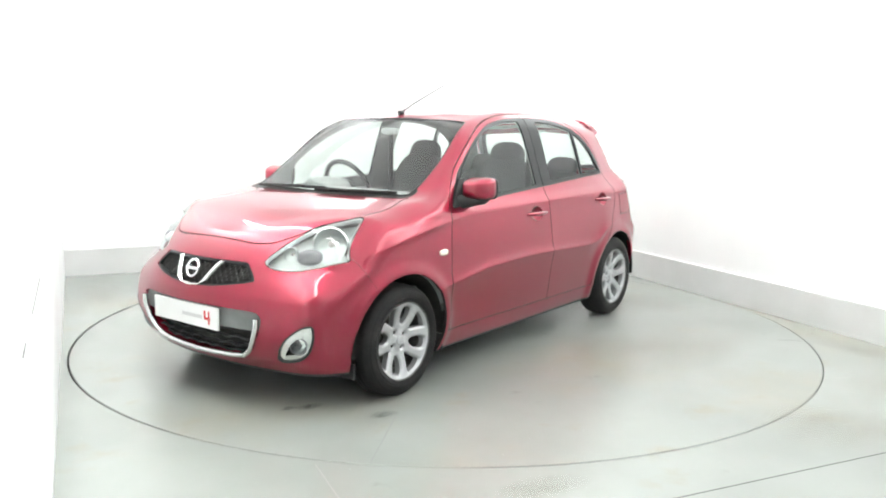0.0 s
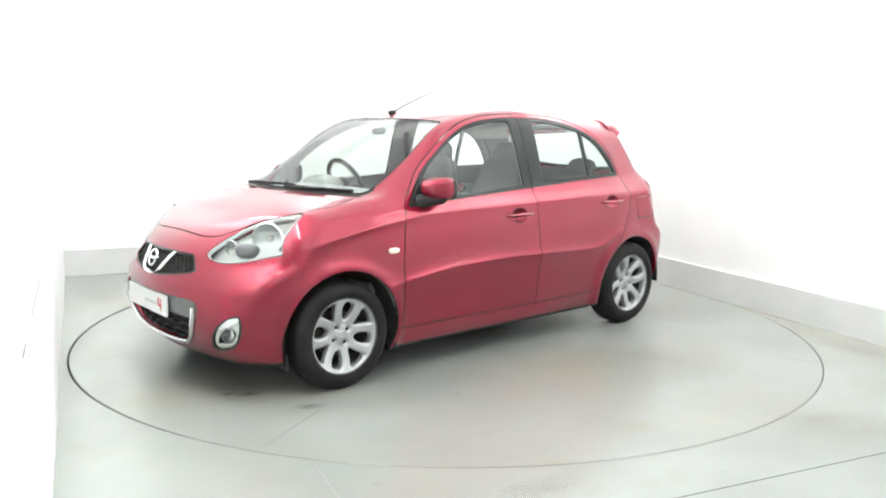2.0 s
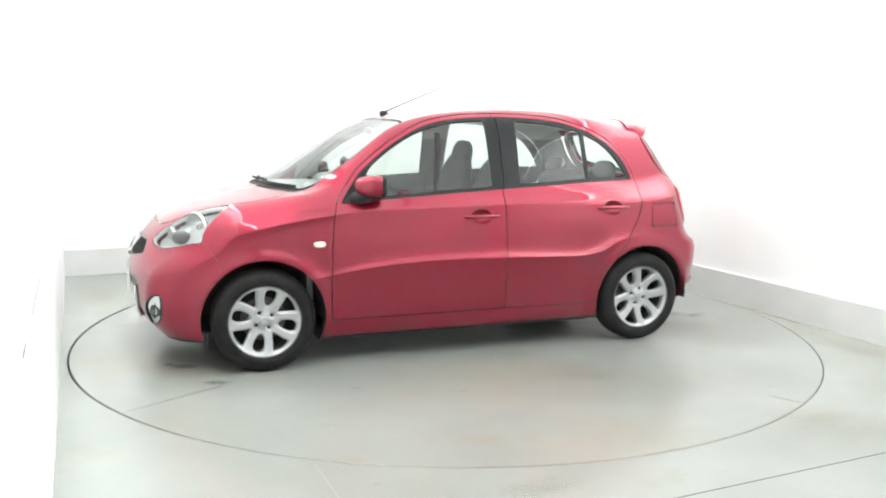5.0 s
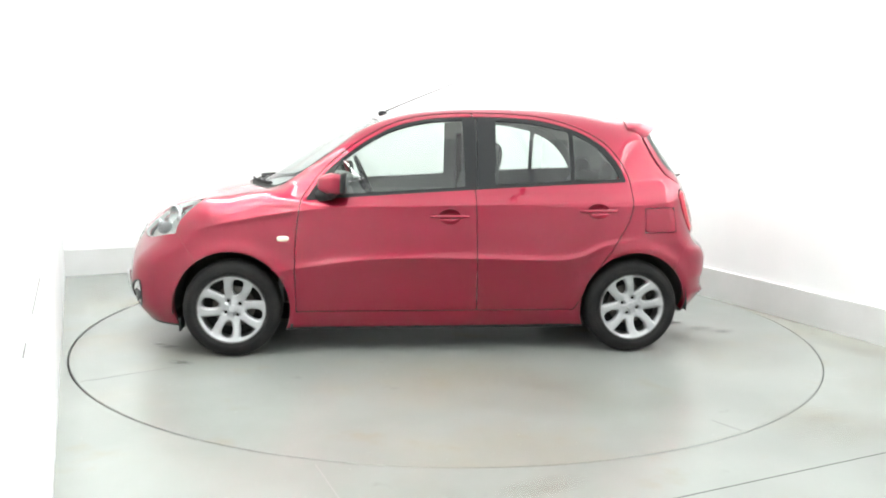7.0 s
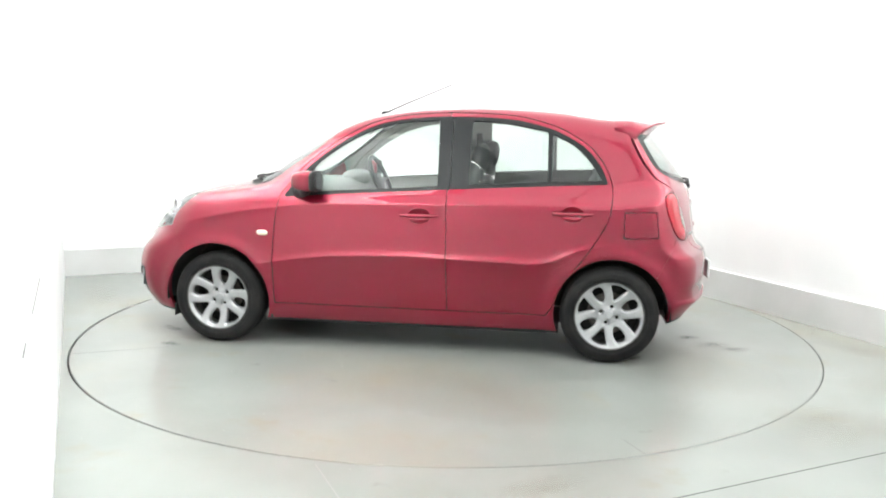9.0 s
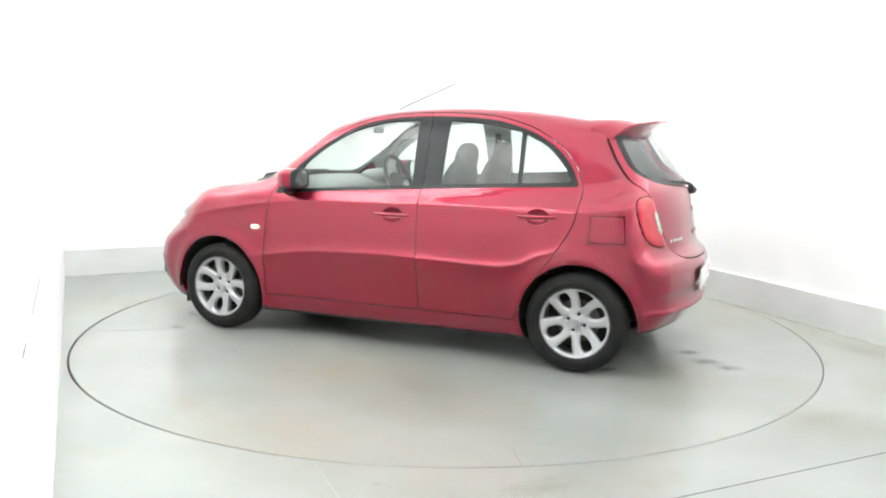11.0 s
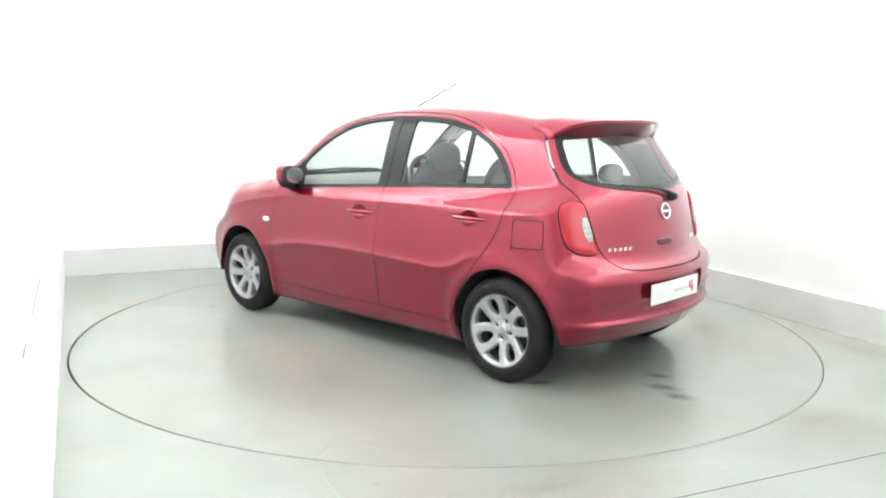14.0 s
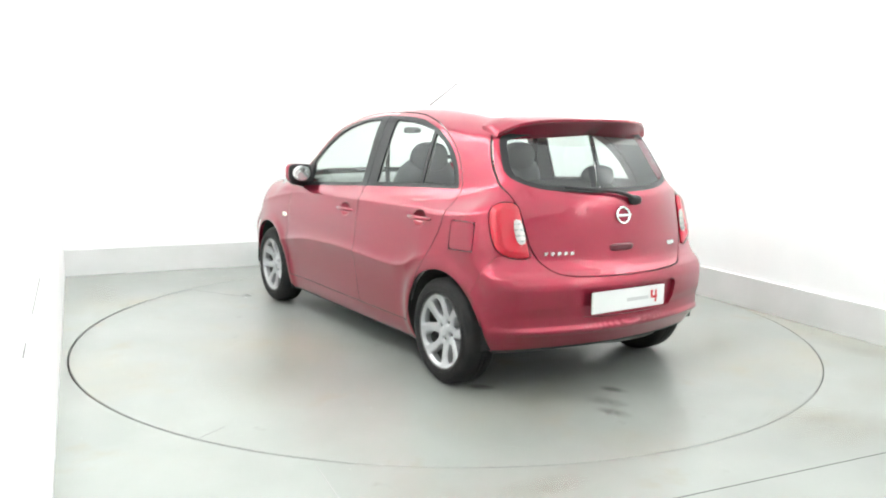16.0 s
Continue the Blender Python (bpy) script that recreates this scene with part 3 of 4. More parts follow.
REAR_PANE = inside_of([(-0.362, 1.045), (-0.362, 1.045), (-0.372, 1.428), (-0.372, 1.428), (-0.6, 1.416), (-0.83, 1.366), (-0.83, 1.366), (-0.836, 1.070), (-0.836, 1.070)], 2)
QUARTER_PANE = inside_of([(-0.862, 1.072), (-0.862, 1.072), (-0.858, 1.352), (-0.858, 1.352), (-0.99, 1.290), (-1.09, 1.19), (-1.15, 1.095), (-1.155, 1.083), (-1.15, 1.081)], 2)
FRONT_DOOR = inside_of([(0.845, 0.275), (0.845, 0.275), (0.85, 0.62), (0.825, 0.89), (0.79, 1.0), (0.70, 1.05), (-0.3, 1.08), (-0.3, 1.08), (-0.3, 0.275), (-0.3, 0.275)], 2)
REAR_DOOR = inside_of([(-0.2, 0.275), (-0.2, 0.275), (-0.2, 1.08), (-0.2, 1.08), (-1.20, 1.10), (-1.225, 1.04), (-1.205, 0.86), (-1.11, 0.70), (-0.98, 0.52), (-0.88, 0.32), (-0.85, 0.275), (-0.85, 0.275)], 2)
BONNET = inside_of([(1.778, -0.2), (1.778, 0.1), (1.765, 0.28), (1.725, 0.39), (1.635, 0.482), (1.56, 0.53), (1.50, 0.59), (1.42, 0.65), (1.29, 0.672), (1.14, 0.66), (1.04, 0.625), (1.015, 0.64), (0.995, 0.637),
                    (1.055, 0.595), (1.14, 0.41), (1.18, 0.2), (1.20, 0.05), (1.20, -0.2)], 2)
COWL = inside_of([(1.194, -0.2), (1.194, 0.05), (1.174, 0.2), (1.134, 0.41), (1.047, 0.60), (0.975, 0.64), (0.87, 0.618), (0.84, -0.2)], 2)
SCREEN = inside_of([(1.14, -0.2), (1.138, 0.05), (1.12, 0.2), (1.08, 0.385), (1.0, 0.59), (0.965, 0.61), (0.78, 0.615), (0.60, 0.595), (0.39, 0.545), (0.335, 0.53), (0.34, 0.48), (0.375, 0.28), (0.385, 0.05), (0.385, -0.2)], 2)
HEADLIGHT = inside_of([(-0.995, 0.735), (-0.905, 0.802), (-0.82, 0.852), (-0.742, 0.890), (-0.658, 0.914), (-0.566, 0.932), (-0.505, 0.940), (-0.505, 0.940), (-0.544, 0.88), (-0.573, 0.83), (-0.583, 0.79), (-0.578, 0.742),
                       (-0.578, 0.742), (-0.636, 0.736), (-0.735, 0.715), (-0.82, 0.699), (-0.90, 0.697), (-0.965, 0.708)], 2)
GRILLE = inside_of([(-0.2, 0.728), (0.30, 0.728), (0.325, 0.722), (0.395, 0.652), (0.39, 0.64), (0.22, 0.612), (0.08, 0.597), (-0.2, 0.595)], 2)
INTAKE = inside_of([(-0.2, 0.512), (0.40, 0.512), (0.465, 0.50), (0.472, 0.46), (0.445, 0.39), (0.40, 0.315), (0.34, 0.27), (0.2, 0.255), (-0.2, 0.248)], 2)
FOG = inside_of([(0.515, 0.268), (0.515, 0.268), (0.55, 0.34), (0.60, 0.40), (0.665, 0.455), (0.705, 0.462), (0.705, 0.462), (0.708, 0.40), (0.685, 0.325), (0.64, 0.28), (0.56, 0.262)], 2)
REAR_SCREEN = inside_of([(-0.2, 1.405), (0.30, 1.395), (0.50, 1.355), (0.535, 1.335), (0.575, 1.19), (0.568, 1.125), (0.47, 1.082), (0.30, 1.062), (0.1, 1.056), (-0.2, 1.056)], 2)
TAILGATE = inside_of([(-0.2, 1.445), (0.40, 1.43), (0.545, 1.375), (0.60, 1.19), (0.612, 1.06), (0.575, 0.98), (0.562, 0.87), (0.548, 0.78), (0.505, 0.705), (0.43, 0.652), (0.2, 0.641), (-0.2, 0.64)], 2)
TAIL_LAMP = inside_of([(-0.575, 0.985), (-0.635, 1.02), (-0.72, 1.01), (-0.744, 0.91), (-0.778, 0.79), (-0.79, 0.735), (-0.72, 0.735), (-0.66, 0.75), (-0.61, 0.79), (-0.578, 0.90)], 1)
LAMP_INSERT = inside_of([(-0.69, 0.925), (-0.73, 0.94), (-0.77, 0.81), (-0.72, 0.80)], 2)
FLAP = inside_of([(-1.29, 0.905), (-1.29, 0.905), (-1.475, 0.912), (-1.475, 0.912), (-1.488, 0.762), (-1.488, 0.762), (-1.29, 0.755), (-1.29, 0.755)], 2)
RECESS = inside_of([(-0.2, 0.592), (0.32, 0.592), (0.36, 0.57), (0.33, 0.45), (0.30, 0.43), (-0.2, 0.43)], 2)
R2 = math.sqrt(0.5)


def side_field(shape, near=0.45):
    return lambda v: np.maximum(shape(v[:, 0], v[:, 2]), near - v[:, 1])


def front_field(shape):
    return lambda v: np.maximum(shape(v[:, 1], v[:, 2]), 1.3 - v[:, 0])


def rear_field(shape):
    return lambda v: np.maximum(shape(v[:, 1], v[:, 2]), v[:, 0] + 1.2)


def top_field(shape):
    return lambda v: np.maximum(shape(v[:, 0], v[:, 1]), 0.75 - v[:, 2])


def grow(field, by):
    return lambda v: field(v) - by


def arch_field(v):
    a = np.hypot(v[:, 0] - WHEEL_X, v[:, 2] - 0.30) - ARCH
    b = np.hypot(v[:, 0] + WHEEL_X + 0.008, v[:, 2] - 0.298) - ARCH + 0.008
    return np.maximum(np.minimum(a, b), 0.45 - v[:, 1])


def front_seam(v):
    """Below nought ahead of the joint between wing and bumper."""
    return np.maximum(1.44 + 0.66 * (v[:, 2] - 0.60) - v[:, 0], v[:, 2] - 0.90)


def rear_seam(v):
    return np.maximum(v[:, 0] + 1.50 + 0.5 * (v[:, 2] - 0.55), v[:, 2] - 0.752)


def build_body(car):
    sheet = half_skin()
    _, sheet = split(sheet, arch_field(sheet[0]))
    under, sheet = split(sheet, sheet[0][:, 2] - low_edge(sheet[0][:, 0]))
    panel("underbody", under, M_UNDER, car, flange=0.0, label="dark sealed underbody")
    # glazing
    opening = side_field(LIGHT_OPENING, 0.40)
    dlo, sheet = split(sheet, opening(sheet[0]))
    panes = []
    for shape in (FRONT_PANE, REAR_PANE, QUARTER_PANE):
        pane, dlo = split(dlo, side_field(shape, 0.40)(dlo[0]))
        panes.append(pane)
    pillar = dlo
    bonnet, sheet = gap_split(sheet, top_field(BONNET))
    screen, sheet = split(sheet, top_field(SCREEN)(sheet[0]))
    seal, screen = split(screen, -top_field(SCREEN)(screen[0]) - 0.007)
    cowl, sheet = split(sheet, top_field(COWL)(sheet[0]))
    # front end
    corner = lambda v: np.maximum(HEADLIGHT((v[:, 1] - v[:, 0]) * R2, v[:, 2]), 1.2 - v[:, 0])
    lens, sheet = gap_split(sheet, corner)
    bumper, sheet = gap_split(sheet, front_seam, 0.0007)
    upper, bumper = split(bumper, front_field(GRILLE)(bumper[0]))
    intake, bumper = split(bumper, front_field(INTAKE)(bumper[0]))
    fog, bumper = split(bumper, front_field(FOG)(bumper[0]))
    # rear end
    tail = lambda v: np.maximum(TAIL_LAMP((v[:, 1] + v[:, 0]) * R2, v[:, 2]), v[:, 0] + 1.2)
    lamp, sheet = gap_split(sheet, tail)
    gate, sheet = gap_split(sheet, rear_field(TAILGATE), 0.003)
    rear_glass, gate = split(gate, rear_field(REAR_SCREEN)(gate[0]))
    tail_bumper, sheet = gap_split(sheet, rear_seam, 0.0007)
    recess, tail_bumper = split(tail_bumper, rear_field(RECESS)(tail_bumper[0]))
    # doors
    upper_door = grow(opening, 0.024)
    f_field = lambda v: np.maximum(np.maximum(np.minimum(side_field(FRONT_DOOR)(v), upper_door(v)), -0.25 - v[:, 0] + 0.02 * (v[:, 2] - 0.3)), 0.50 - v[:, 1])
    r_field = lambda v: np.maximum(np.maximum(np.minimum(side_field(REAR_DOOR)(v), upper_door(v)), v[:, 0] + 0.25 - 0.02 * (v[:, 2] - 0.3)), 0.50 - v[:, 1])
    front_skin, sheet = gap_split(sheet, f_field, 0.0022)
    rear_skin, sheet = gap_split(sheet, r_field, 0.0022)
    shell = sheet
    front_cup, front_skin = cut_cup(front_skin, -0.075, 0.853)
    rear_cup, rear_skin = cut_cup(rear_skin, -0.99, 0.888)
    flap, left_shell = gap_split(sheet, side_field(FLAP), 0.002)

    shell_part = panel("body_shell", left_shell, M_PAINT, car, (1,), label="glossy red metallic bodyshell", rim=M_UNDER)
    panel("body_shell", shell, M_PAINT, car, (-1,), label="glossy red metallic bodyshell", rim=M_UNDER)
    panel("fuel_flap", flap, M_PAINT, shell_part, (1,), rim=M_UNDER)
    panel("bonnet", bonnet, M_PAINT, car, label="glossy red bonnet", rim=M_UNDER)
    panel("windscreen", screen, M_SCREEN, car, flange=0.0, lift=-0.003, label="clear greenish windscreen").visible_shadow = False
    panel("windscreen_seal", seal, M_GLOSSBLACK, car, flange=0.01)
    panel("cowl", cowl, M_UNDER, car, lift=-0.004, label="black plastic cowl under the windscreen")
    front = panel("front_bumper", bumper, M_PAINT, car, flange=0.03, label="red front bumper")
    rear = panel("rear_bumper", tail_bumper, M_PAINT, car, flange=0.03, label="red rear bumper")
    panel("plate_recess", sunk(recess, 0.022), M_PAINT, rear, flange=0.0)
    for s in (1, -1):
        door = panel("front_door", front_skin, M_PAINT, car, (s,), label="red front door", rim=M_UNDER)
        panel("window_pane", panes[0], M_GLASS, door, (s,), 0.0, -0.006, "clear greenish side window").visible_shadow = False
        back = panel("rear_door", rear_skin, M_PAINT, car, (s,), label="red rear door", rim=M_UNDER)
        panel("window_pane", panes[1], M_GLASS, back, (s,), 0.0, -0.006, "clear greenish side window").visible_shadow = False
        panel("quarter_pane", panes[2], M_GLASS, back, (s,), 0.0, -0.006, "small fixed quarter window").visible_shadow = False
        front_trim, _ = split(pillar, -0.247 - pillar[0][:, 0])
        _, rear_trim = split(pillar, -0.253 - pillar[0][:, 0])
        panel("window_trim", front_trim, M_GLOSSBLACK, door, (s,), 0.012, -0.002, "black window surround")
        panel("window_trim", rear_trim, M_GLOSSBLACK, back, (s,), 0.012, -0.002, "black window surround")
        build_handle(door, front_cup, -0.075, 0.853, s)
        build_handle(back, rear_cup, -0.99, 0.888, s)
        build_mirror(car, s)
        build_headlight(car, lens, s)
        build_tail_lamp(car, lamp, s)
        build_fog(car, fog, s)
        repeater = blob((0.036, 0.010, 0.017), m=Matrix.Translation((0.915, s * (on_side(0.915, 0.722) + 0.001), 0.722)), n=(20, 12))
        part("side_repeater", repeater, M_AMBER, car, "small clear side repeater lamp", 40)
        for wx in (WHEEL_X, -WHEEL_X - 0.008):
            liner = bmesh.new()
            arc = [math.radians(a) for a in range(-6, 187, 6)]
            ring0 = [liner.verts.new((wx + 0.350 * math.cos(a), s * 0.785, 0.30 + 0.350 * math.sin(a))) for a in arc]
            ring1 = [liner.verts.new((wx + 0.345 * math.cos(a), s * 0.44, 0.30 + 0.345 * math.sin(a))) for a in arc]
            for i in range(len(arc) - 1):
                liner.faces.new((ring0[i], ring0[i + 1], ring1[i + 1], ring1[i]))
            liner.faces.new(ring1)
            part("wheel_arch_liner", liner, M_UNDER, car, "black wheel arch liner")
        flapper = box((0.866, s * 0.77 - 0.07, 0.165), (0.882, s * 0.77 + 0.01, 0.26), bevel=0.004)
        part("sill_end", flapper, M_BLACK, car)
        part("air_deflector", box((1.535, s * 0.70 - 0.07, 0.15), (1.548, s * 0.70 + 0.05, 0.23), bevel=0.004), M_BLACK, car, "black rubber air deflector")
    # lining: the inner face of the cabin, with the window openings left free
    cabin = [front_skin, rear_skin, shell, pillar, gate]
    count, vs, ts = 0, [], []
    for v, t in cabin:
        vs.append(v)
        ts.append(t + count)
        count += len(v)
    v, t = np.concatenate(vs), np.concatenate(ts)
    mid = v[t].mean(1)
    keep = (mid[:, 2] > np.where(mid[:, 0] < -0.8, 0.72, 0.3)) & (mid[:, 0] < 0.8) & (mid[:, 0] > -1.68)
    lining = tidy(v, t[keep])
    dark, pale = split(lining, lining[0][:, 2] - 1.30)
    for sh, mat, nm in ((dark, M_TRIM, "cabin_lining"), (pale, M_LIGHTTRIM, "headlining")):
        inner = sunk(sh, 0.02)
        panel(nm, (inner[0], inner[1][:, ::-1]), mat, car, flange=0.0, normals=-skin_normal(sh[0]), label="grey cabin lining")
    build_tailgate(car, gate, rear_glass)
    build_grilles(car, front, upper, intake)


def build_handle(door, cup, x, z, s):
    """The hollow and the pull of a door handle; cup is the piece cut from the door's skin."""
    d = np.hypot((cup[0][:, 0] - x) / 0.068, (cup[0][:, 2] - z) / 0.046)
    v = cup[0] - skin_normal(cup[0]) * (0.036 * np.clip(1 - d ** 2, 0, 1) ** 0.7)[:, None]
    panel("handle_cup", (v, cup[1]), M_PAINT, door, (s,), 0.0, 0.0, "hollow behind the handle", mesh_normals(v, cup[1]))
    path = [(x + 0.115 - 0.23 * i / 16, s * (on_side(x + 0.115 - 0.23 * i / 16, z) + 0.002 + 0.022 * math.sin(math.pi * i / 16) ** 0.6), z + 0.002) for i in range(17)]
    radii = [0.005 + 0.009 * math.sin(math.pi * min(max(i / 16, 0.04), 0.96)) ** 0.5 for i in range(17)]
    part("handle", tube(path, radii, 10, flat=0.9), M_PAINT, door, "red pull handle", 50)


def mesh_normals(v, tris):
    fn = np.cross(v[tris[:, 1]] - v[tris[:, 0]], v[tris[:, 2]] - v[tris[:, 0]])
    n = np.zeros_like(v)
    for k in range(3):
        np.add.at(n, tris[:, k], fn)
    return n / np.maximum(np.linalg.norm(n, axis=1), 1e-12)[:, None]


def cut_cup(sheet, x, z):
    return split(sheet, np.maximum(np.hypot((sheet[0][:, 0] - x) / 0.068, (sheet[0][:, 2] - z) / 0.046) - 1, 0.5 - sheet[0][:, 1]))


def build_mirror(car, s):
    def bend(c):
        k = max(c.x, 0) / 0.085
        return (c.x * (0.92 if c.x < 0 else 1.0), c.y * (1 - 0.30 * k) - s * 0.016 * k, c.z * (1 - 0.25 * k) + 0.03 * c.y * s)
    holder = part("side_mirror", blob((0.085, 0.086, 0.064), (3.0, 4.2, 3.8), (40, 28), Matrix.Translation((0.625, s * 0.838, 1.050)), bend), M_PAINT, car, "red door mirror on a black foot", 60)
    base = bmesh.new()
    add_tube(base, [(0.70, s * 0.728, 0.972), (0.685, s * 0.76, 0.975), (0.66, s * 0.785, 0.983), (0.63, s * 0.82, 0.990), (0.622, s * 0.87, 0.997), (0.62, s * 0.908, 1.008)], [0.042, 0.040, 0.038, 0.036, 0.032, 0.014], 12)
    bmesh.ops.recalc_face_normals(base, faces=base.faces)
    part("foot", base, M_BLACK, holder, "black mirror foot", 50)
    sail = bmesh.new()
    pts = [(0.775, 0.952), (0.655, 1.10), (0.60, 1.10), (0.575, 0.968)]
    outer = [sail.verts.new((x, s * (on_side(x, z) + 0.006), z)) for x, z in pts]
    inner = [sail.verts.new((x, s * (on_side(x, z) - 0.02), z)) for x, z in pts]
    sail.faces.new(outer)
    for i in range(4):
        sail.faces.new((outer[i], outer[(i + 1) % 4], inner[(i + 1) % 4], inner[i]))
    bmesh.ops.recalc_face_normals(sail, faces=sail.faces)
    part("sail_panel", sail, M_BLACK, holder, "black corner panel")
    bezel = blob((0.020, 0.086, 0.063), (2.5, 4.2, 3.8), (28, 18), Matrix.Translation((0.556, s * 0.838, 1.050)) @ pose(0, 0, 0, 0, 0, -s * 8))
    part("mirror_rim", bezel, M_BLACK, holder, "", 50)
    bm = lathe([(0.0, 0.0), (0.6, 0.0), (0.9, -0.01), (1.0, -0.03)], 32)
    bmesh.ops.transform(bm, matrix=Matrix.Translation((0.5345, s * 0.838, 1.050)) @ pose(0, 0, 0, 0, 0, 90 - s * 8) @ Matrix.Diagonal((0.064, 0.03, 0.053, 1)), verts=bm.verts)
    part("mirror_glass", bm, M_MIRROR, holder, "silvered mirror glass", 30)


def build_headlight(car, lens, s):
    lamp = panel("headlight", sunk(lens, 0.045), M_REFLECTOR, car, (s,), 0.0, label="large almond-shaped clear headlight")
    panel("lens", lens, M_LENS, lamp, (s,), 0.02, 0.002, "clear polycarbonate lens").visible_shadow = False
    rim_in, rim_out = split(lens, HEADLIGHT((lens[0][:, 1] - lens[0][:, 0]) * R2, lens[0][:, 2]) + 0.006)
    panel("lens_rim", rim_out, M_LENSRIM, lamp, (s,), 0.02, -0.001, "pale lens rim")
    # main bowl, small bowl and dark bezel between them
    for name, x, y, z, r, turn in (("main_bowl", 1.560, 0.615, 0.815, 0.082, 35), ("turn_bowl", 1.685, 0.475, 0.765, 0.038, 25)):
        m = Matrix.Translation((x, s * y, z)) @ pose(0, 0, 0, 0, 0, s * (turn - 90))
        part(name, lathe([(r * 1.08, 0.012), (r, 0.02), (r * 0.94, 0.008), (r * 0.8, -0.02), (r * 0.5, -0.045), (r * 0.15, -0.055), (0.0, -0.055)], 40, m), M_SATIN, lamp, "satin reflector bowl", 40)
        part("bulb", lathe([(0.0, 0.006), (r * 0.2, 0.0), (r * 0.24, -0.02), (r * 0.22, -0.05)], 20, m), M_CLEARLENS, lamp, "", 40)
    bez = blob((0.062, 0.035, 0.040), (2.4, 2, 2.4), (24, 14), Matrix.Translation((1.650, s * 0.560, 0.755)) @ pose(0, 0, 0, 0, 0, -s * 40))
    part("bezel", bez, M_LAMPGREY, lamp, "dark grey lamp bezel", 50)


def build_fog(car, fog, s):
    lamp = panel("fog_lamp", sunk(fog, 0.045), M_SATIN, car, (s,), 0.0, label="fog lamp in a bright surround")
    inner, ring = split(fog, FOG(fog[0][:, 1], fog[0][:, 2]) + 0.007)
    panel("surround", ring, M_BLACK, lamp, (s,), 0.04, 0.002, "dark fog lamp rim")
    bright, hole = split(inner, 0.034 + FOG(inner[0][:, 1], inner[0][:, 2]))
    panel("chrome_ring", hole, M_CHROME, lamp, (s,), 0.03, -0.006, "bright chrome ring")
    m = Matrix.Translation((on_front(0.635, 0.36) - 0.03, s * 0.635, 0.36)) @ pose(0, 0, 0, 0, 0, s * (25 - 90))
    part("bowl", lathe([(0.044, 0.02), (0.040, 0.022), (0.036, 0.006), (0.02, -0.02), (0.0, -0.024)], 32, m), M_LAMPGREY, lamp, "", 40)
    part("lens", lathe([(0.0, 0.024), (0.02, 0.022), (0.038, 0.014)], 32, m), M_LENS, lamp, "", 40)


def build_tail_lamp(car, lamp, s):
    d = TAIL_LAMP((lamp[0][:, 1] + lamp[0][:, 0]) * R2, lamp[0][:, 2])
    bulge = lamp[0] + skin_normal(lamp[0]) * (0.015 * np.clip(-d / 0.03, 0, 1) ** 0.5)[:, None]
    tris = lamp[1]
    v = bulge
    fn = np.cross(v[tris[:, 1]] - v[tris[:, 0]], v[tris[:, 2]] - v[tris[:, 0]])
    n = np.zeros_like(v)
    for k in range(3):
        np.add.at(n, tris[:, k], fn)
    n /= np.maximum(np.linalg.norm(n, axis=1), 1e-12)[:, None]
    d2 = LAMP_INSERT((lamp[0][:, 1] + lamp[0][:, 0]) * R2, lamp[0][:, 2])
    whole = panel("tail_lamp", (v, tris), M_REDLENS, car, (s,), 0.03, label="tall red tail lamp with clear insert", normals=n)
    packed = (np.concatenate([v, n], 1), tris)
    clear, _ = split(packed, d2)
    for z in (0.825, 0.853, 0.881, 0.909):
        ridge, _ = split(clear, np.abs(clear[0][:, 2] - z) - 0.0045)
        panel("insert_ridge", (ridge[0][:, :3], ridge[1]), M_LAMPGREY, whole, (s,), 0.003, 0.005, normals=ridge[0][:, 3:])
    panel("clear_insert", (clear[0][:, :3], clear[1]), M_CLEARLENS, whole, (s,), 0.004, 0.003, "clear reversing lamp insert", normals=clear[0][:, 3:])


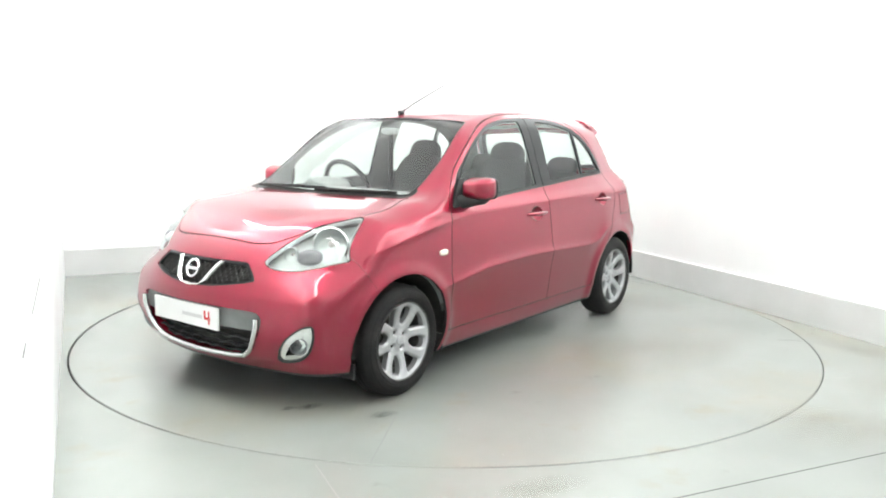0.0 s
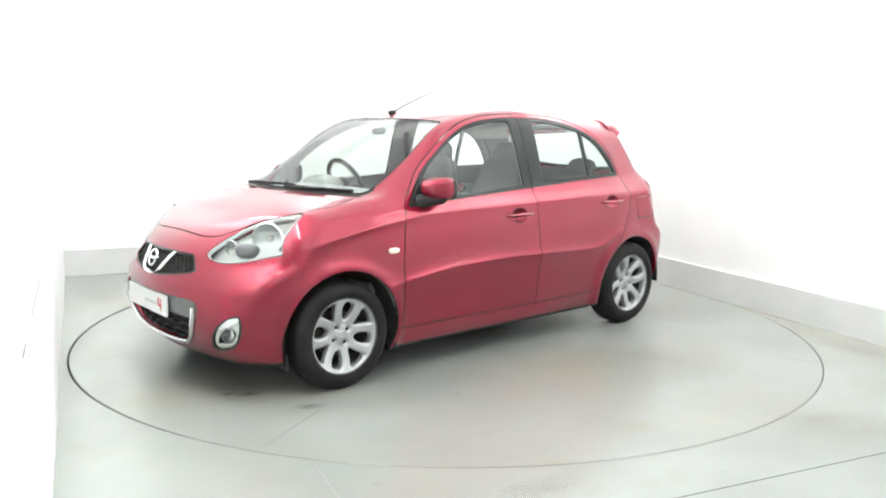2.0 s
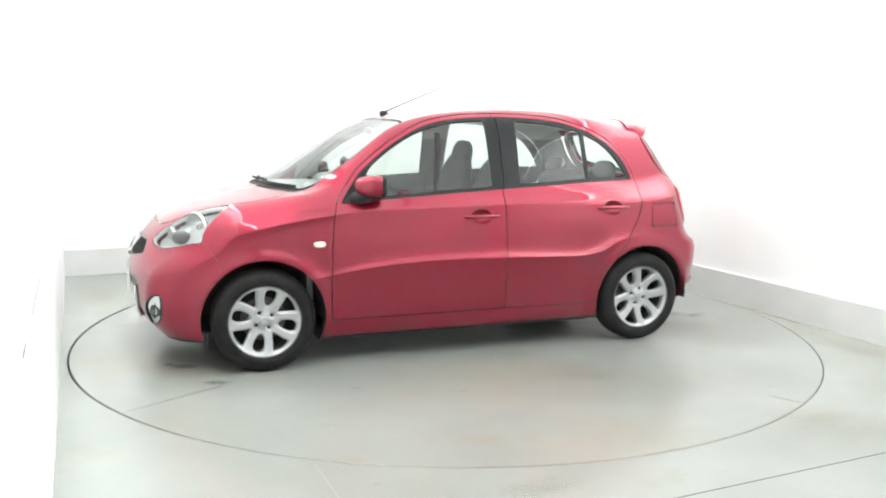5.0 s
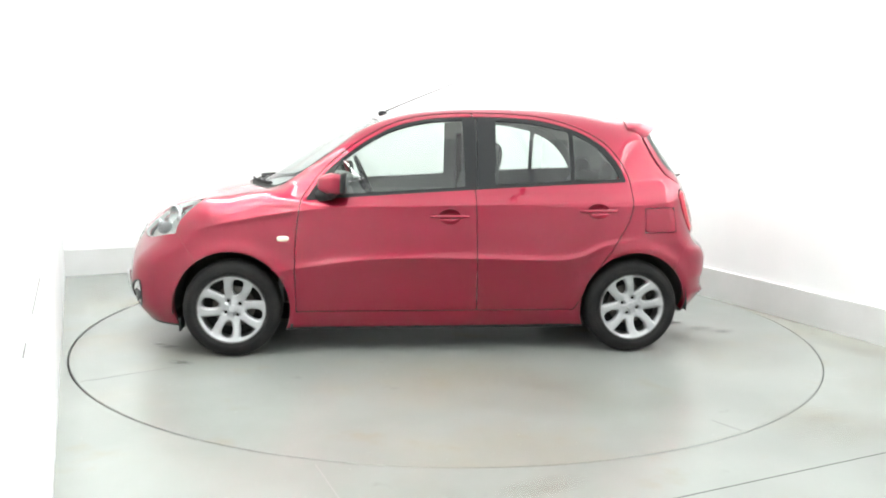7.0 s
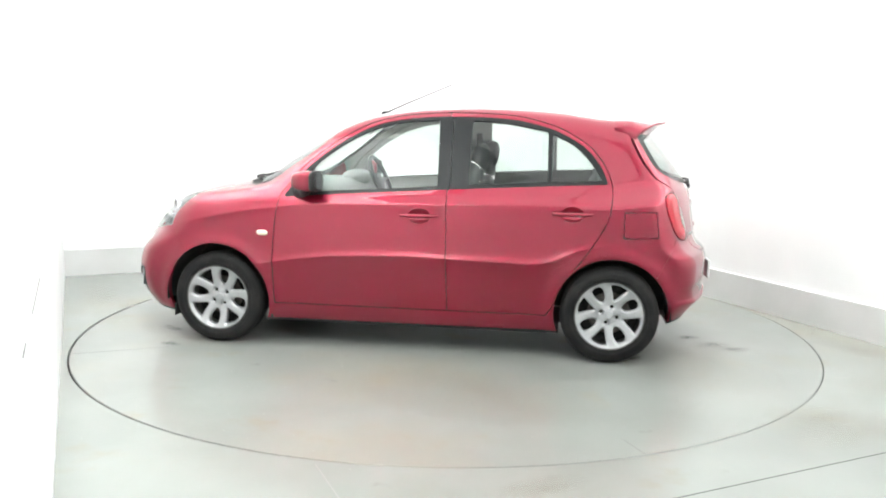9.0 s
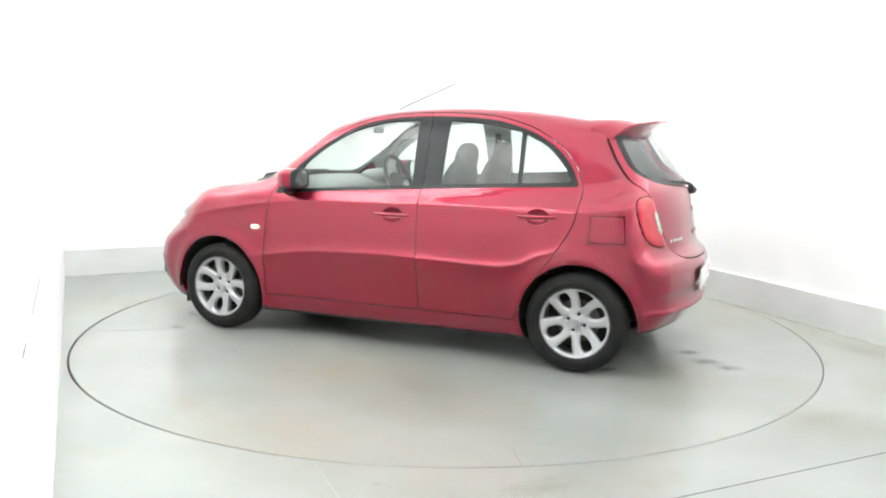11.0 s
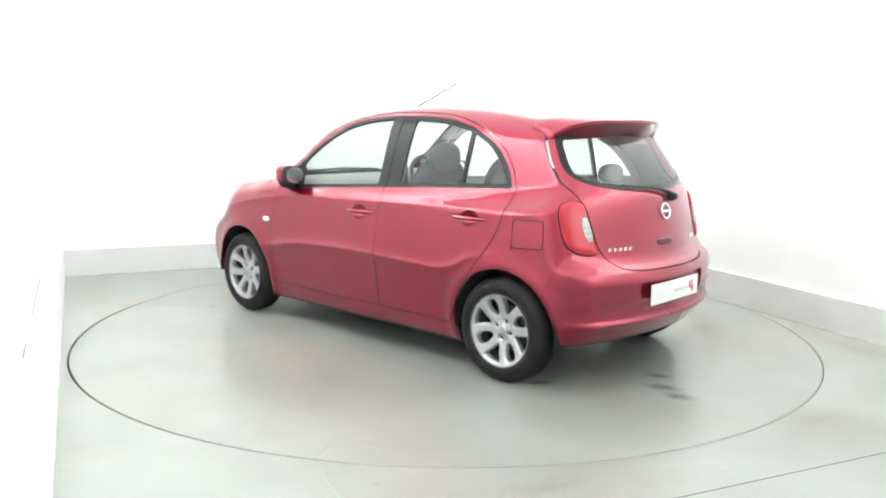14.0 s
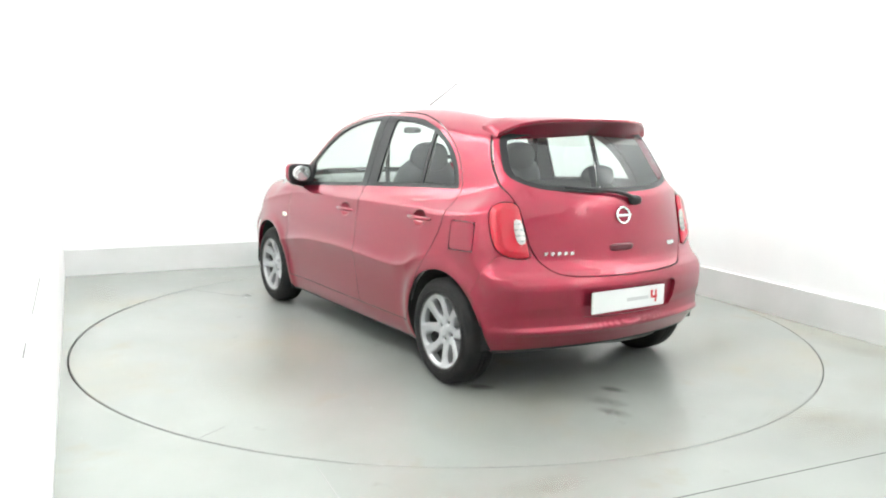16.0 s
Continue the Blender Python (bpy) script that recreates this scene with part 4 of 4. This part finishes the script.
def build_tailgate(car, gate, rear_glass):
    whole = panel("tailgate", gate, M_PAINT, car, flange=0.03, label="red tailgate")
    panel("rear_window", rear_glass, M_REARGLASS, whole, flange=0.0, lift=-0.003, label="tinted rear window").visible_shadow = False
    inner, frit = split(rear_glass, REAR_SCREEN(rear_glass[0][:, 1], rear_glass[0][:, 2]) + 0.026)
    panel("window_border", frit, M_GLOSSBLACK, whole, flange=0.0, lift=0.0, label="black glass border")
    # spoiler over the rear window
    bm = bmesh.new()
    rings = []
    for i in range(41):
        y = -0.545 + 1.09 * i / 40
        k = abs(y) / 0.545
        te_x = -1.575 + 0.21 * k ** 2.4
        te_z = 1.447 - 0.018 * k ** 2 - 0.062 * k ** 7
        x0 = -1.24 + 0.02 * k
        z0 = on_top(x0, y * 0.97) + 0.004
        xm = x0 * 0.45 + te_x * 0.55
        zm = 0.5 * (z0 + te_z) + 0.012
        root_x = on_rear(y * 0.98, 1.375 - 0.02 * k) + 0.012
        pts = [(x0, z0 - 0.012), (x0, z0), (xm, zm), (te_x + 0.03, te_z + 0.004), (te_x, te_z - 0.006), (te_x + 0.002, te_z - 0.020), (te_x + 0.035, te_z - 0.036), (max(root_x, te_x + 0.05), 1.372 - 0.03 * k - 0.02), (max(root_x, te_x + 0.05) + 0.08, 1.37)]
        rings.append([bm.verts.new((x, y, z)) for x, z in pts])
    for a, b in zip(rings, rings[1:]):
        for k in range(len(a) - 1):
            bm.faces.new((a[k], a[k + 1], b[k + 1], b[k]))
    bm.faces.new(rings[0])
    bm.faces.new(rings[-1])
    bmesh.ops.recalc_face_normals(bm, faces=bm.faces)
    part("roof_spoiler", bm, M_PAINT, whole, "red roof spoiler", 50)
    part("stop_lamp", box((-1.500, -0.13, 1.392), (-1.470, 0.13, 1.41), bevel=0.004), M_REDLENS, whole, "narrow red high stop lamp")
    # badge, lettering bars, grab recess, wiper
    bx = on_rear(0, 0.94) - 0.004
    part("badge_ring", tube([(bx - 0.003 + 0.18 * 0.041 * math.sin(a), 0.045 * math.cos(a), 0.94 + 0.041 * math.sin(a)) for a in [2 * math.pi * i / 40 for i in range(40)]], 0.0065, 8, True), M_CHROME, whole, "round chrome badge", 50)
    part("badge_bar", box((bx - 0.008, -0.053, 0.933), (bx + 0.004, 0.053, 0.947), bevel=0.002), M_CHROME, whole)
    for i in range(5):
        y = 0.475 - 0.035 * i
        x = on_rear(y, 0.758)
        part("lettering_bar", box((x - 0.003, y - 0.012, 0.749), (x + 0.004, y + 0.011, 0.767), bevel=0.001), M_CHROME, whole)
    for y in (-0.40, -0.435):
        x = on_rear(y, 0.765)
        part("lettering_bar", box((x - 0.004, y - 0.014, 0.754), (x + 0.006, y + 0.014, 0.776), bevel=0.001), M_CHROME, whole)
    # the grab hollow is a flat bulge, its shade put into a darker red
    gx = on_rear(0.0, 0.77)
    part("grab_recess", blob((0.012, 0.085, 0.020), (2, 4, 3), m=Matrix.Translation((gx + 0.004, 0.02, 0.775))), material("shaded_red", (0.12, 0.006, 0.018), 0.4, 0.3, 0.5), whole, "", 50)
    part("wiper_pivot", blob((0.035, 0.04, 0.026), (2, 2.5, 2.5), m=Matrix.Translation((on_rear(-0.10, 1.015) - 0.008, -0.10, 1.015))), M_BLACK, whole, "black rear wiper boss", 50)
    arm = [(-0.10, 1.018), (-0.04, 1.045), (0.03, 1.062), (0.12, 1.072), (0.22, 1.080), (0.33, 1.090)]
    part("rear_wiper", tube([(on_rear(y, z) - 0.026, y, z) for y, z in arm], [0.014, 0.013, 0.011, 0.009, 0.008, 0.006], 8), M_BLACK, whole, "black rear wiper arm", 50)
    build_number_plate(car, -1.853, 0.035, 0.512, -1)


def build_number_plate(car, x, y0, z0, way):
    lo, hi = min(x, x + 0.012 * way), max(x, x + 0.012 * way)
    plate = part("number_plate", box((lo, y0 - 0.26, z0 - 0.0555), (hi, y0 + 0.26, z0 + 0.0555), bevel=0.002), M_PLATEWHITE, car, "white dealer show plate with grey and red print")
    f = x + 0.0125 * way
    lo, hi = min(f, f + 0.0012 * way), max(f, f + 0.0012 * way)
    side = way
    part("print_bar", box((lo, min(y0 - side * 0.02, y0 + side * 0.14), z0 - 0.012), (hi, max(y0 - side * 0.02, y0 + side * 0.14), z0 + 0.006)), M_PRINT, plate)
    for a, b, c, d in ((0.155, 0.17, -0.005, 0.032), (0.158, 0.205, -0.012, 0.0), (0.188, 0.200, -0.034, 0.032)):
        part("print_mark", box((lo, min(y0 + side * a, y0 + side * b), z0 + c), (hi, max(y0 + side * a, y0 + side * b), z0 + d)), M_PRINTRED, plate)


def build_grilles(car, front, upper, intake):
    grille = panel("grille", sunk(upper, 0.035), M_UNDER, car, flange=0.0, label="black mesh grille with chrome vee")
    panel("grille_frame", split(upper, GRILLE(upper[0][:, 1], upper[0][:, 2]) + 0.010)[1], M_GLOSSBLACK, grille, flange=0.03, lift=-0.004)
    field = front_field(GRILLE)
    for k in range(-13, 14):
        for lean in (1, -1):
            pts = []
            for i in range(9):
                z = 0.60 + 0.016 * i
                y = k * 0.034 + lean * (z - 0.66) * 0.9
                if GRILLE(np.array([abs(y)]), np.array([z]))[0] < -0.004:
                    pts.append((on_front(y, z) - 0.020, y, z))
            if len(pts) > 1:
                part("mesh_bar", tube(pts, 0.0034, 5), M_UNDER, grille)
    for s in (1, -1):
        arm = [(0.165, 0.724), (0.145, 0.70), (0.122, 0.66), (0.10, 0.625), (0.07, 0.606), (0.0, 0.600)]
        bm = bmesh.new()
        rows = []
        for y, z in arm:
            wide = 0.016
            row = []
            for dy, out in ((-wide, 0.0), (-wide * 0.6, 0.008), (wide * 0.6, 0.008), (wide, 0.0)):
                yy, zz = (y + dy, z) if z > 0.61 else (y + dy * 0.6, z + dy * 0.35)
                if y == 0.0:
                    yy, zz = 0.0, z + dy * 0.45
                row.append(bm.verts.new((on_front(min(yy, 0.3), zz) + out, s * yy, zz)))
            rows.append(row)
        for a, b in zip(rows, rows[1:]):
            for k in range(3):
                bm.faces.new((a[k], a[k + 1], b[k + 1], b[k]))
        bmesh.ops.recalc_face_normals(bm, faces=bm.faces)
        part("chrome_vee", bm, M_CHROME, grille, "chrome vee arm", 40)
    bx = on_front(0, 0.675) + 0.012
    part("badge_ring", tube([(bx - 0.35 * 0.04 * math.sin(a), 0.043 * math.cos(a), 0.676 + 0.040 * math.sin(a)) for a in [2 * math.pi * i / 40 for i in range(40)]], 0.0075, 8, True), M_CHROME, grille, "round chrome badge", 50)
    part("badge_bar", box((bx - 0.012, -0.050, 0.668), (bx + 0.006, 0.050, 0.684), bevel=0.002), M_CHROME, grille)
    low = panel("air_intake", sunk(intake, 0.05), M_UNDER, car, flange=0.0, label="wide black lower air intake with chrome edge")
    for z in (0.475, 0.44, 0.40, 0.36, 0.32, 0.285):
        pts = []
        for i in range(-24, 25):
            y = i * 0.019
            zz = z + 0.006 * math.cos(i * 1.05 + z * 60)
            if INTAKE(np.array([abs(y)]), np.array([zz]))[0] < -0.01:
                pts.append((on_front(y, zz) - 0.028, y, zz))
        if len(pts) > 2:
            part("slat", tube(pts, 0.009, 6, flat=0.7), M_BLACK, low)
    edge = [(0.452, 0.478), (0.447, 0.43), (0.420, 0.365), (0.385, 0.312), (0.335, 0.277), (0.25, 0.266), (0.12, 0.260), (0.0, 0.2575)]
    edge = [(-y, z) for y, z in edge] + [(y, z) for y, z in edge[::-1][1:]]
    part("chrome_strip", tube([(on_front(y, z) + 0.010, y, z) for y, z in edge], 0.0135, 8), M_CHROME, low, "chrome strip round the intake", 50)
    band, _ = split(intake, 0.41 - intake[0][:, 2])
    panel("plate_holder", sunk(band, 0.012), M_HOLDER, low, flange=0.02, label="grey plastic bar behind the plate")
    build_number_plate(car, 1.938, -0.035, 0.447, 1)


def build_wheel_meshes():
    """The meshes of one wheel, its outer face towards +y and its middle at nought."""
    tyre = lathe([(0.205, 0.0), (0.212, 0.006), (0.226, 0.010), (0.228, 0.0075), (0.231, 0.0075), (0.233, 0.010), (0.255, 0.0085), (0.264, 0.005), (0.266, 0.002), (0.270, 0.001), (0.276, -0.004), (0.286, -0.016), (0.2915, -0.030), (0.293, -0.06), (0.293, -0.072), (0.287, -0.073), (0.287, -0.079), (0.293, -0.08),
                  (0.293, -0.10), (0.287, -0.101), (0.287, -0.107), (0.293, -0.108), (0.292, -0.135), (0.284, -0.155), (0.26, -0.172), (0.22, -0.176), (0.2, -0.17)], 72)
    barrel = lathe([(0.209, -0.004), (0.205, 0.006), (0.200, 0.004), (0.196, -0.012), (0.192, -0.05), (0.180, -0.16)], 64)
    disc = lathe([(0.0, -0.075), (0.06, -0.075), (0.07, -0.095), (0.125, -0.096), (0.128, -0.10)], 48)
    # spoked face
    rr = np.linspace(0.0, 0.203, 46)
    aa = np.linspace(0, 2 * np.pi, 241)[:-1]
    rad, ang = np.meshgrid(rr, aa, indexing="ij")
    dish = curve([(0.0, -0.030), (0.03, -0.030), (0.06, -0.036), (0.11, -0.024), (0.17, -0.010), (0.19, -0.004), (0.203, 0.002)])
    v = np.stack([(rad * np.cos(ang)).ravel(), dish(rad).ravel(), (rad * np.sin(ang)).ravel()], 1)
    n, m = rad.shape
    k = np.arange(n * m).reshape(n, m)
    a, b = k[:-1].ravel(), k[1:].ravel()
    c, d = np.roll(k[1:], -1, 1).ravel(), np.roll(k[:-1], -1, 1).ravel()
    tris = np.concatenate([np.stack([a, c, b], 1), np.stack([a, d, c], 1)])
    drop = inside_of([(0.082, 0.0), (0.090, 0.015), (0.115, 0.028), (0.150, 0.034), (0.177, 0.027), (0.184, 0.0), (0.177, -0.027), (0.150, -0.034), (0.115, -0.028), (0.090, -0.015)], 2)
    wedge = inside_of([(0.090, 0.0), (0.098, 0.009), (0.140, 0.029), (0.166, 0.047), (0.175, 0.050), (0.179, 0.045), (0.190, 0.0), (0.179, -0.045), (0.175, -0.050), (0.166, -0.047), (0.140, -0.029), (0.098, -0.009)], 2)
    field = np.full(len(v), 1.0)
    for i in range(8):
        t = math.radians(45 * i + 55)
        u = v[:, 0] * math.cos(t) + v[:, 2] * math.sin(t)
        w = -v[:, 0] * math.sin(t) + v[:, 2] * math.cos(t)
        field = np.minimum(field, (drop if i % 2 else wedge)(u, w))
    for i in range(4):
        t = math.radians(90 * i + 55)
        field = np.minimum(field, np.hypot(v[:, 0] - 0.050 * math.cos(t), v[:, 2] - 0.050 * math.sin(t)) - 0.0105)
    # round the spokes off towards their edges
    v[:, 1] -= 0.010 * (1 - np.clip(field / 0.014, 0, 1)) ** 2
    _, face = split((v, tris), field)
    v, tris = face
    fn = np.cross(v[tris[:, 1]] - v[tris[:, 0]], v[tris[:, 2]] - v[tris[:, 0]])
    nn = np.zeros_like(v)
    for j in range(3):
        np.add.at(nn, tris[:, j], fn)
    nn /= np.maximum(np.linalg.norm(nn, axis=1), 1e-12)[:, None]
    if nn[:, 1].mean() < 0:
        nn, tris = -nn, tris[:, ::-1]
    up = np.zeros_like(nn)
    up[:, 1] = 1
    spokes = flanged("rim_face", v, tris, nn, up, 0.032)
    return tyre, barrel, disc, spokes


def flanged(name, v, tris, nn, up, depth):
    e = np.concatenate([tris[:, [0, 1]], tris[:, [1, 2]], tris[:, [2, 0]]])
    _, first, count = np.unique(np.sort(e, 1), axis=0, return_index=True, return_counts=True)
    e = e[first[count == 1]]
    out = np.cross(v[e[:, 1]] - v[e[:, 0]], up[e[:, 0]])
    out /= np.maximum(np.linalg.norm(out, axis=1), 1e-9)[:, None]
    m, base = len(e), len(v)
    allv = np.concatenate([v, v[e[:, 0]], v[e[:, 1]], v[e[:, 1]] - up[e[:, 1]] * depth, v[e[:, 0]] - up[e[:, 0]] * depth])
    i = np.arange(m) + base
    f = np.concatenate([tris, np.stack([i + m, i, i + 3 * m], 1), np.stack([i + m, i + 3 * m, i + 2 * m], 1)])
    me = bpy.data.meshes.new(name)
    me.from_pydata(allv.tolist(), [], f.tolist())
    me.polygons.foreach_set("use_smooth", np.ones(len(f), bool))
    me.normals_split_custom_set_from_vertices(np.concatenate([nn, np.tile(out, (4, 1))]).tolist())
    return me


def build_wheels(car):
    tyre, barrel, disc, spokes = build_wheel_meshes()
    # black disc added behind the brake, standing in for shade in the openings
    backing = mesh_of(lathe([(0.0, -0.125), (0.17, -0.125), (0.186, -0.118)], 48), "dark_backing")
    tyre, barrel, disc = mesh_of(tyre, "tyre"), mesh_of(barrel, "rim_barrel"), mesh_of(disc, "brake_disc")
    for me in (tyre, barrel, disc):
        for p in me.polygons:
            p.use_smooth = True
        me.set_sharp_from_angle(angle=radians(50))
    cap = mesh_of(lathe([(0.0, -0.022), (0.02, -0.023), (0.027, -0.028), (0.028, -0.034)], 32), "hub_cap")
    nut = mesh_of(lathe([(0.0, -0.046), (0.0085, -0.046), (0.0098, -0.049), (0.0098, -0.07)], 6), "wheel_nut")
    for me, mat in ((tyre, M_RUBBER), (barrel, M_BARREL), (backing, M_UNDER), (disc, M_BRAKE), (spokes, M_ALLOY), (cap, M_ALLOY), (nut, M_UNDER)):
        me.materials.append(mat)
    for wx, spin in ((WHEEL_X, -4), (-WHEEL_X, 37)):
        for s in (1, -1):
            hub = new("wheel", barrel)
            hub.parent = car
            tagged(hub, "silver eight-spoke alloy wheel with black tyre")
            hub.matrix_basis = Matrix.Translation((wx, s * 0.80, 0.2925)) @ pose(0, 0, 0, 0, 0, 0 if s > 0 else 180) @ pose(0, 0, 0, 0, spin, 0)
            for name, me in (("tyre", tyre), ("dark_backing", backing), ("brake_disc", disc), ("rim_face", spokes), ("hub_cap", cap)):
                ob = new(name, me)
                ob.parent = hub
            for i in range(4):
                t = math.radians(90 * i + 55)
                ob = new("wheel_nut", nut)
                ob.parent = hub
                ob.location = (0.050 * math.cos(t), 0, 0.050 * math.sin(t))


def build_cabin(car):
    for s in (1, -1):
        seat = part("front_seat", blob((0.25, 0.25, 0.09), (3, 3.5, 2.5), m=Matrix.Translation((0.0, s * 0.36, 0.60))), M_CLOTH, car, "dark grey cloth front seat", 60)
        part("seat_back", blob((0.075, 0.24, 0.34), (2.6, 3.2, 3.0), m=Matrix.Translation((-0.30, s * 0.36, 0.86)) @ pose(0, 0, 0, 0, -14, 0)), M_CLOTH, seat, "", 60)
        part("headrest", blob((0.055, 0.135, 0.105), (2.4, 2.8, 2.4), m=Matrix.Translation((-0.39, s * 0.36, 1.185)) @ pose(0, 0, 0, 0, -10, 0)), M_CLOTH, seat, "padded headrest", 60)
        for d in (-0.05, 0.05):
            part("headrest_post", tube([(-0.37, s * 0.36 + d, 1.02), (-0.385, s * 0.36 + d, 1.15)], 0.006, 8), M_SATIN, seat)
    bench = part("rear_bench", blob((0.26, 0.60, 0.10), (3, 5, 2.5), m=Matrix.Translation((-0.82, 0, 0.58))), M_CLOTH, car, "dark grey cloth rear bench", 60)
    part("bench_back", blob((0.08, 0.60, 0.30), (2.6, 5, 3), m=Matrix.Translation((-1.10, 0, 0.80)) @ pose(0, 0, 0, 0, -16, 0)), M_CLOTH, bench, "", 60)
    for y in (0.36, -0.36):
        part("rear_headrest", blob((0.045, 0.125, 0.075), (2.4, 2.8, 2.4), m=Matrix.Translation((-1.17, y, 1.095)) @ pose(0, 0, 0, 0, -12, 0)), M_CLOTH, bench, "", 60)
    part("parcel_shelf", box((-1.60, -0.53, 0.985), (-1.20, 0.53, 1.0), bevel=0.005), M_TRIM, car, "grey parcel shelf")
    dash = blob((0.22, 0.66, 0.13), (3, 6, 2.6), (40, 20), Matrix.Translation((0.74, 0, 0.88)))
    part("dashboard", dash, M_TRIM, car, "dark grey dashboard", 60)
    part("dash_top", blob((0.26, 0.58, 0.03), (3, 4, 2), (40, 14), Matrix.Translation((0.86, 0, 0.985))), M_TRIM, car, "", 60)
    part("cluster_hood", blob((0.10, 0.17, 0.06), (2.4, 2.6, 2.2), m=Matrix.Translation((0.62, -0.36, 1.0))), M_TRIM, car, "", 60)
    wheel = Matrix.Translation((0.43, -0.36, 0.985)) @ pose(0, 0, 0, 0, 24, 0)
    ring = tube([wheel @ Vector((0, 0.185 * math.cos(a), 0.185 * math.sin(a))) for a in [2 * math.pi * i / 48 for i in range(48)]], 0.016, 10, True)
    sw = part("steering_wheel", ring, M_BLACK, car, "dark steering wheel on the right-hand side", 60)
    part("hub_pad", blob((0.03, 0.075, 0.065), m=wheel @ Matrix.Translation((0.02, 0, 0))), M_BLACK, sw, "", 60)
    for a in (0, 180, 250, 290):
        a = math.radians(a)
        part("spoke", tube([wheel @ Vector((0.02, 0.05 * math.cos(a), 0.05 * math.sin(a))), wheel @ Vector((0, 0.18 * math.cos(a), 0.18 * math.sin(a)))], 0.013, 8), M_BLACK, sw)
    part("cabin_floor", box((-1.50, -0.42, 0.25), (0.95, 0.42, 0.30)), M_TRIM, car, "dark cabin carpet")
    part("bulkhead", box((0.93, -0.66, 0.30), (0.96, 0.66, 0.96)), M_TRIM, car)
    part("rear_view_mirror", blob((0.016, 0.075, 0.023), (2, 3, 3), m=Matrix.Translation((0.42, 0, 1.355))), M_TRIM, car, "grey interior mirror", 60)
    for s in (1, -1):
        part("seat_belt", box((-0.30, s * 0.60 - 0.004, 0.80), (-0.255, s * 0.60 + 0.004, 1.34), bevel=0.002), M_BLACK, car, "black seat belt")


def build_details(car):
    aerial = part("aerial", blob((0.030, 0.014, 0.018), m=Matrix.Translation((0.315, 0, on_top(0.315, 0) + 0.006))), M_BLACK, car, "thin black roof aerial", 50)
    part("aerial_rod", tube([(0.312, 0, on_top(0.312, 0) + 0.012), (0.17, 0, 1.54), (-0.16, 0, 1.675)], [0.005, 0.0042, 0.003], 6), M_BLACK, aerial)
    for y0, y1, xo in ((-0.42, 0.12, 0.0), (0.10, 0.56, 0.0)):
        pts, arm = [], []
        for i in range(13):
            y = y0 + (y1 - y0) * i / 12
            x = 1.135 - 0.16 * y * y - 0.6 * y ** 4 - 0.02 * i / 12
            pts.append((x, y, on_top(x, y) + 0.011))
            arm.append((x + 0.03 * (1 - i / 12) + 0.008, y, on_top(x + 0.03 * (1 - i / 12), y) + 0.018))
        wiper = part("wiper_blade", tube(pts, 0.009, 6), M_UNDER, car, "black windscreen wiper")
        part("wiper_arm", tube(arm[:9], 0.008, 6), M_UNDER, wiper)
    part("exhaust", tube([(-1.5, -0.48, 0.24), (-1.60, -0.48, 0.235)], 0.024, 16), M_BRAKE, car, "steel tailpipe")
    part("silencer", blob((0.16, 0.30, 0.07), (3, 3, 2.4), m=Matrix.Translation((-1.52, -0.2, 0.26))), M_BRAKE, car, "", 50)
    part("rear_axle", tube([(-1.225, -0.66, 0.27), (-1.1, -0.5, 0.26), (-1.1, 0.5, 0.26), (-1.225, 0.66, 0.27)], 0.035, 10), M_UNDER, car)
    for s in (1, -1):
        part("jacking_rib", box((-0.86, s * 0.715 - 0.004, 0.150), (0.84, s * 0.715 + 0.004, 0.185)), M_UNDER, car)


car = tagged(new("hatchback_car"), "small glossy red five-door hatchback car parked on the turning plate", "car")
build_body(car)
build_wheels(car)
build_cabin(car)
build_details(car)



def motions():
    walk(car, [(t, heading_pose(a)) for t, a in HEADINGS])
    walk(turntable, [(t, Matrix.Rotation(radians(a), 4, "Z")) for t, a in HEADINGS])


motions()
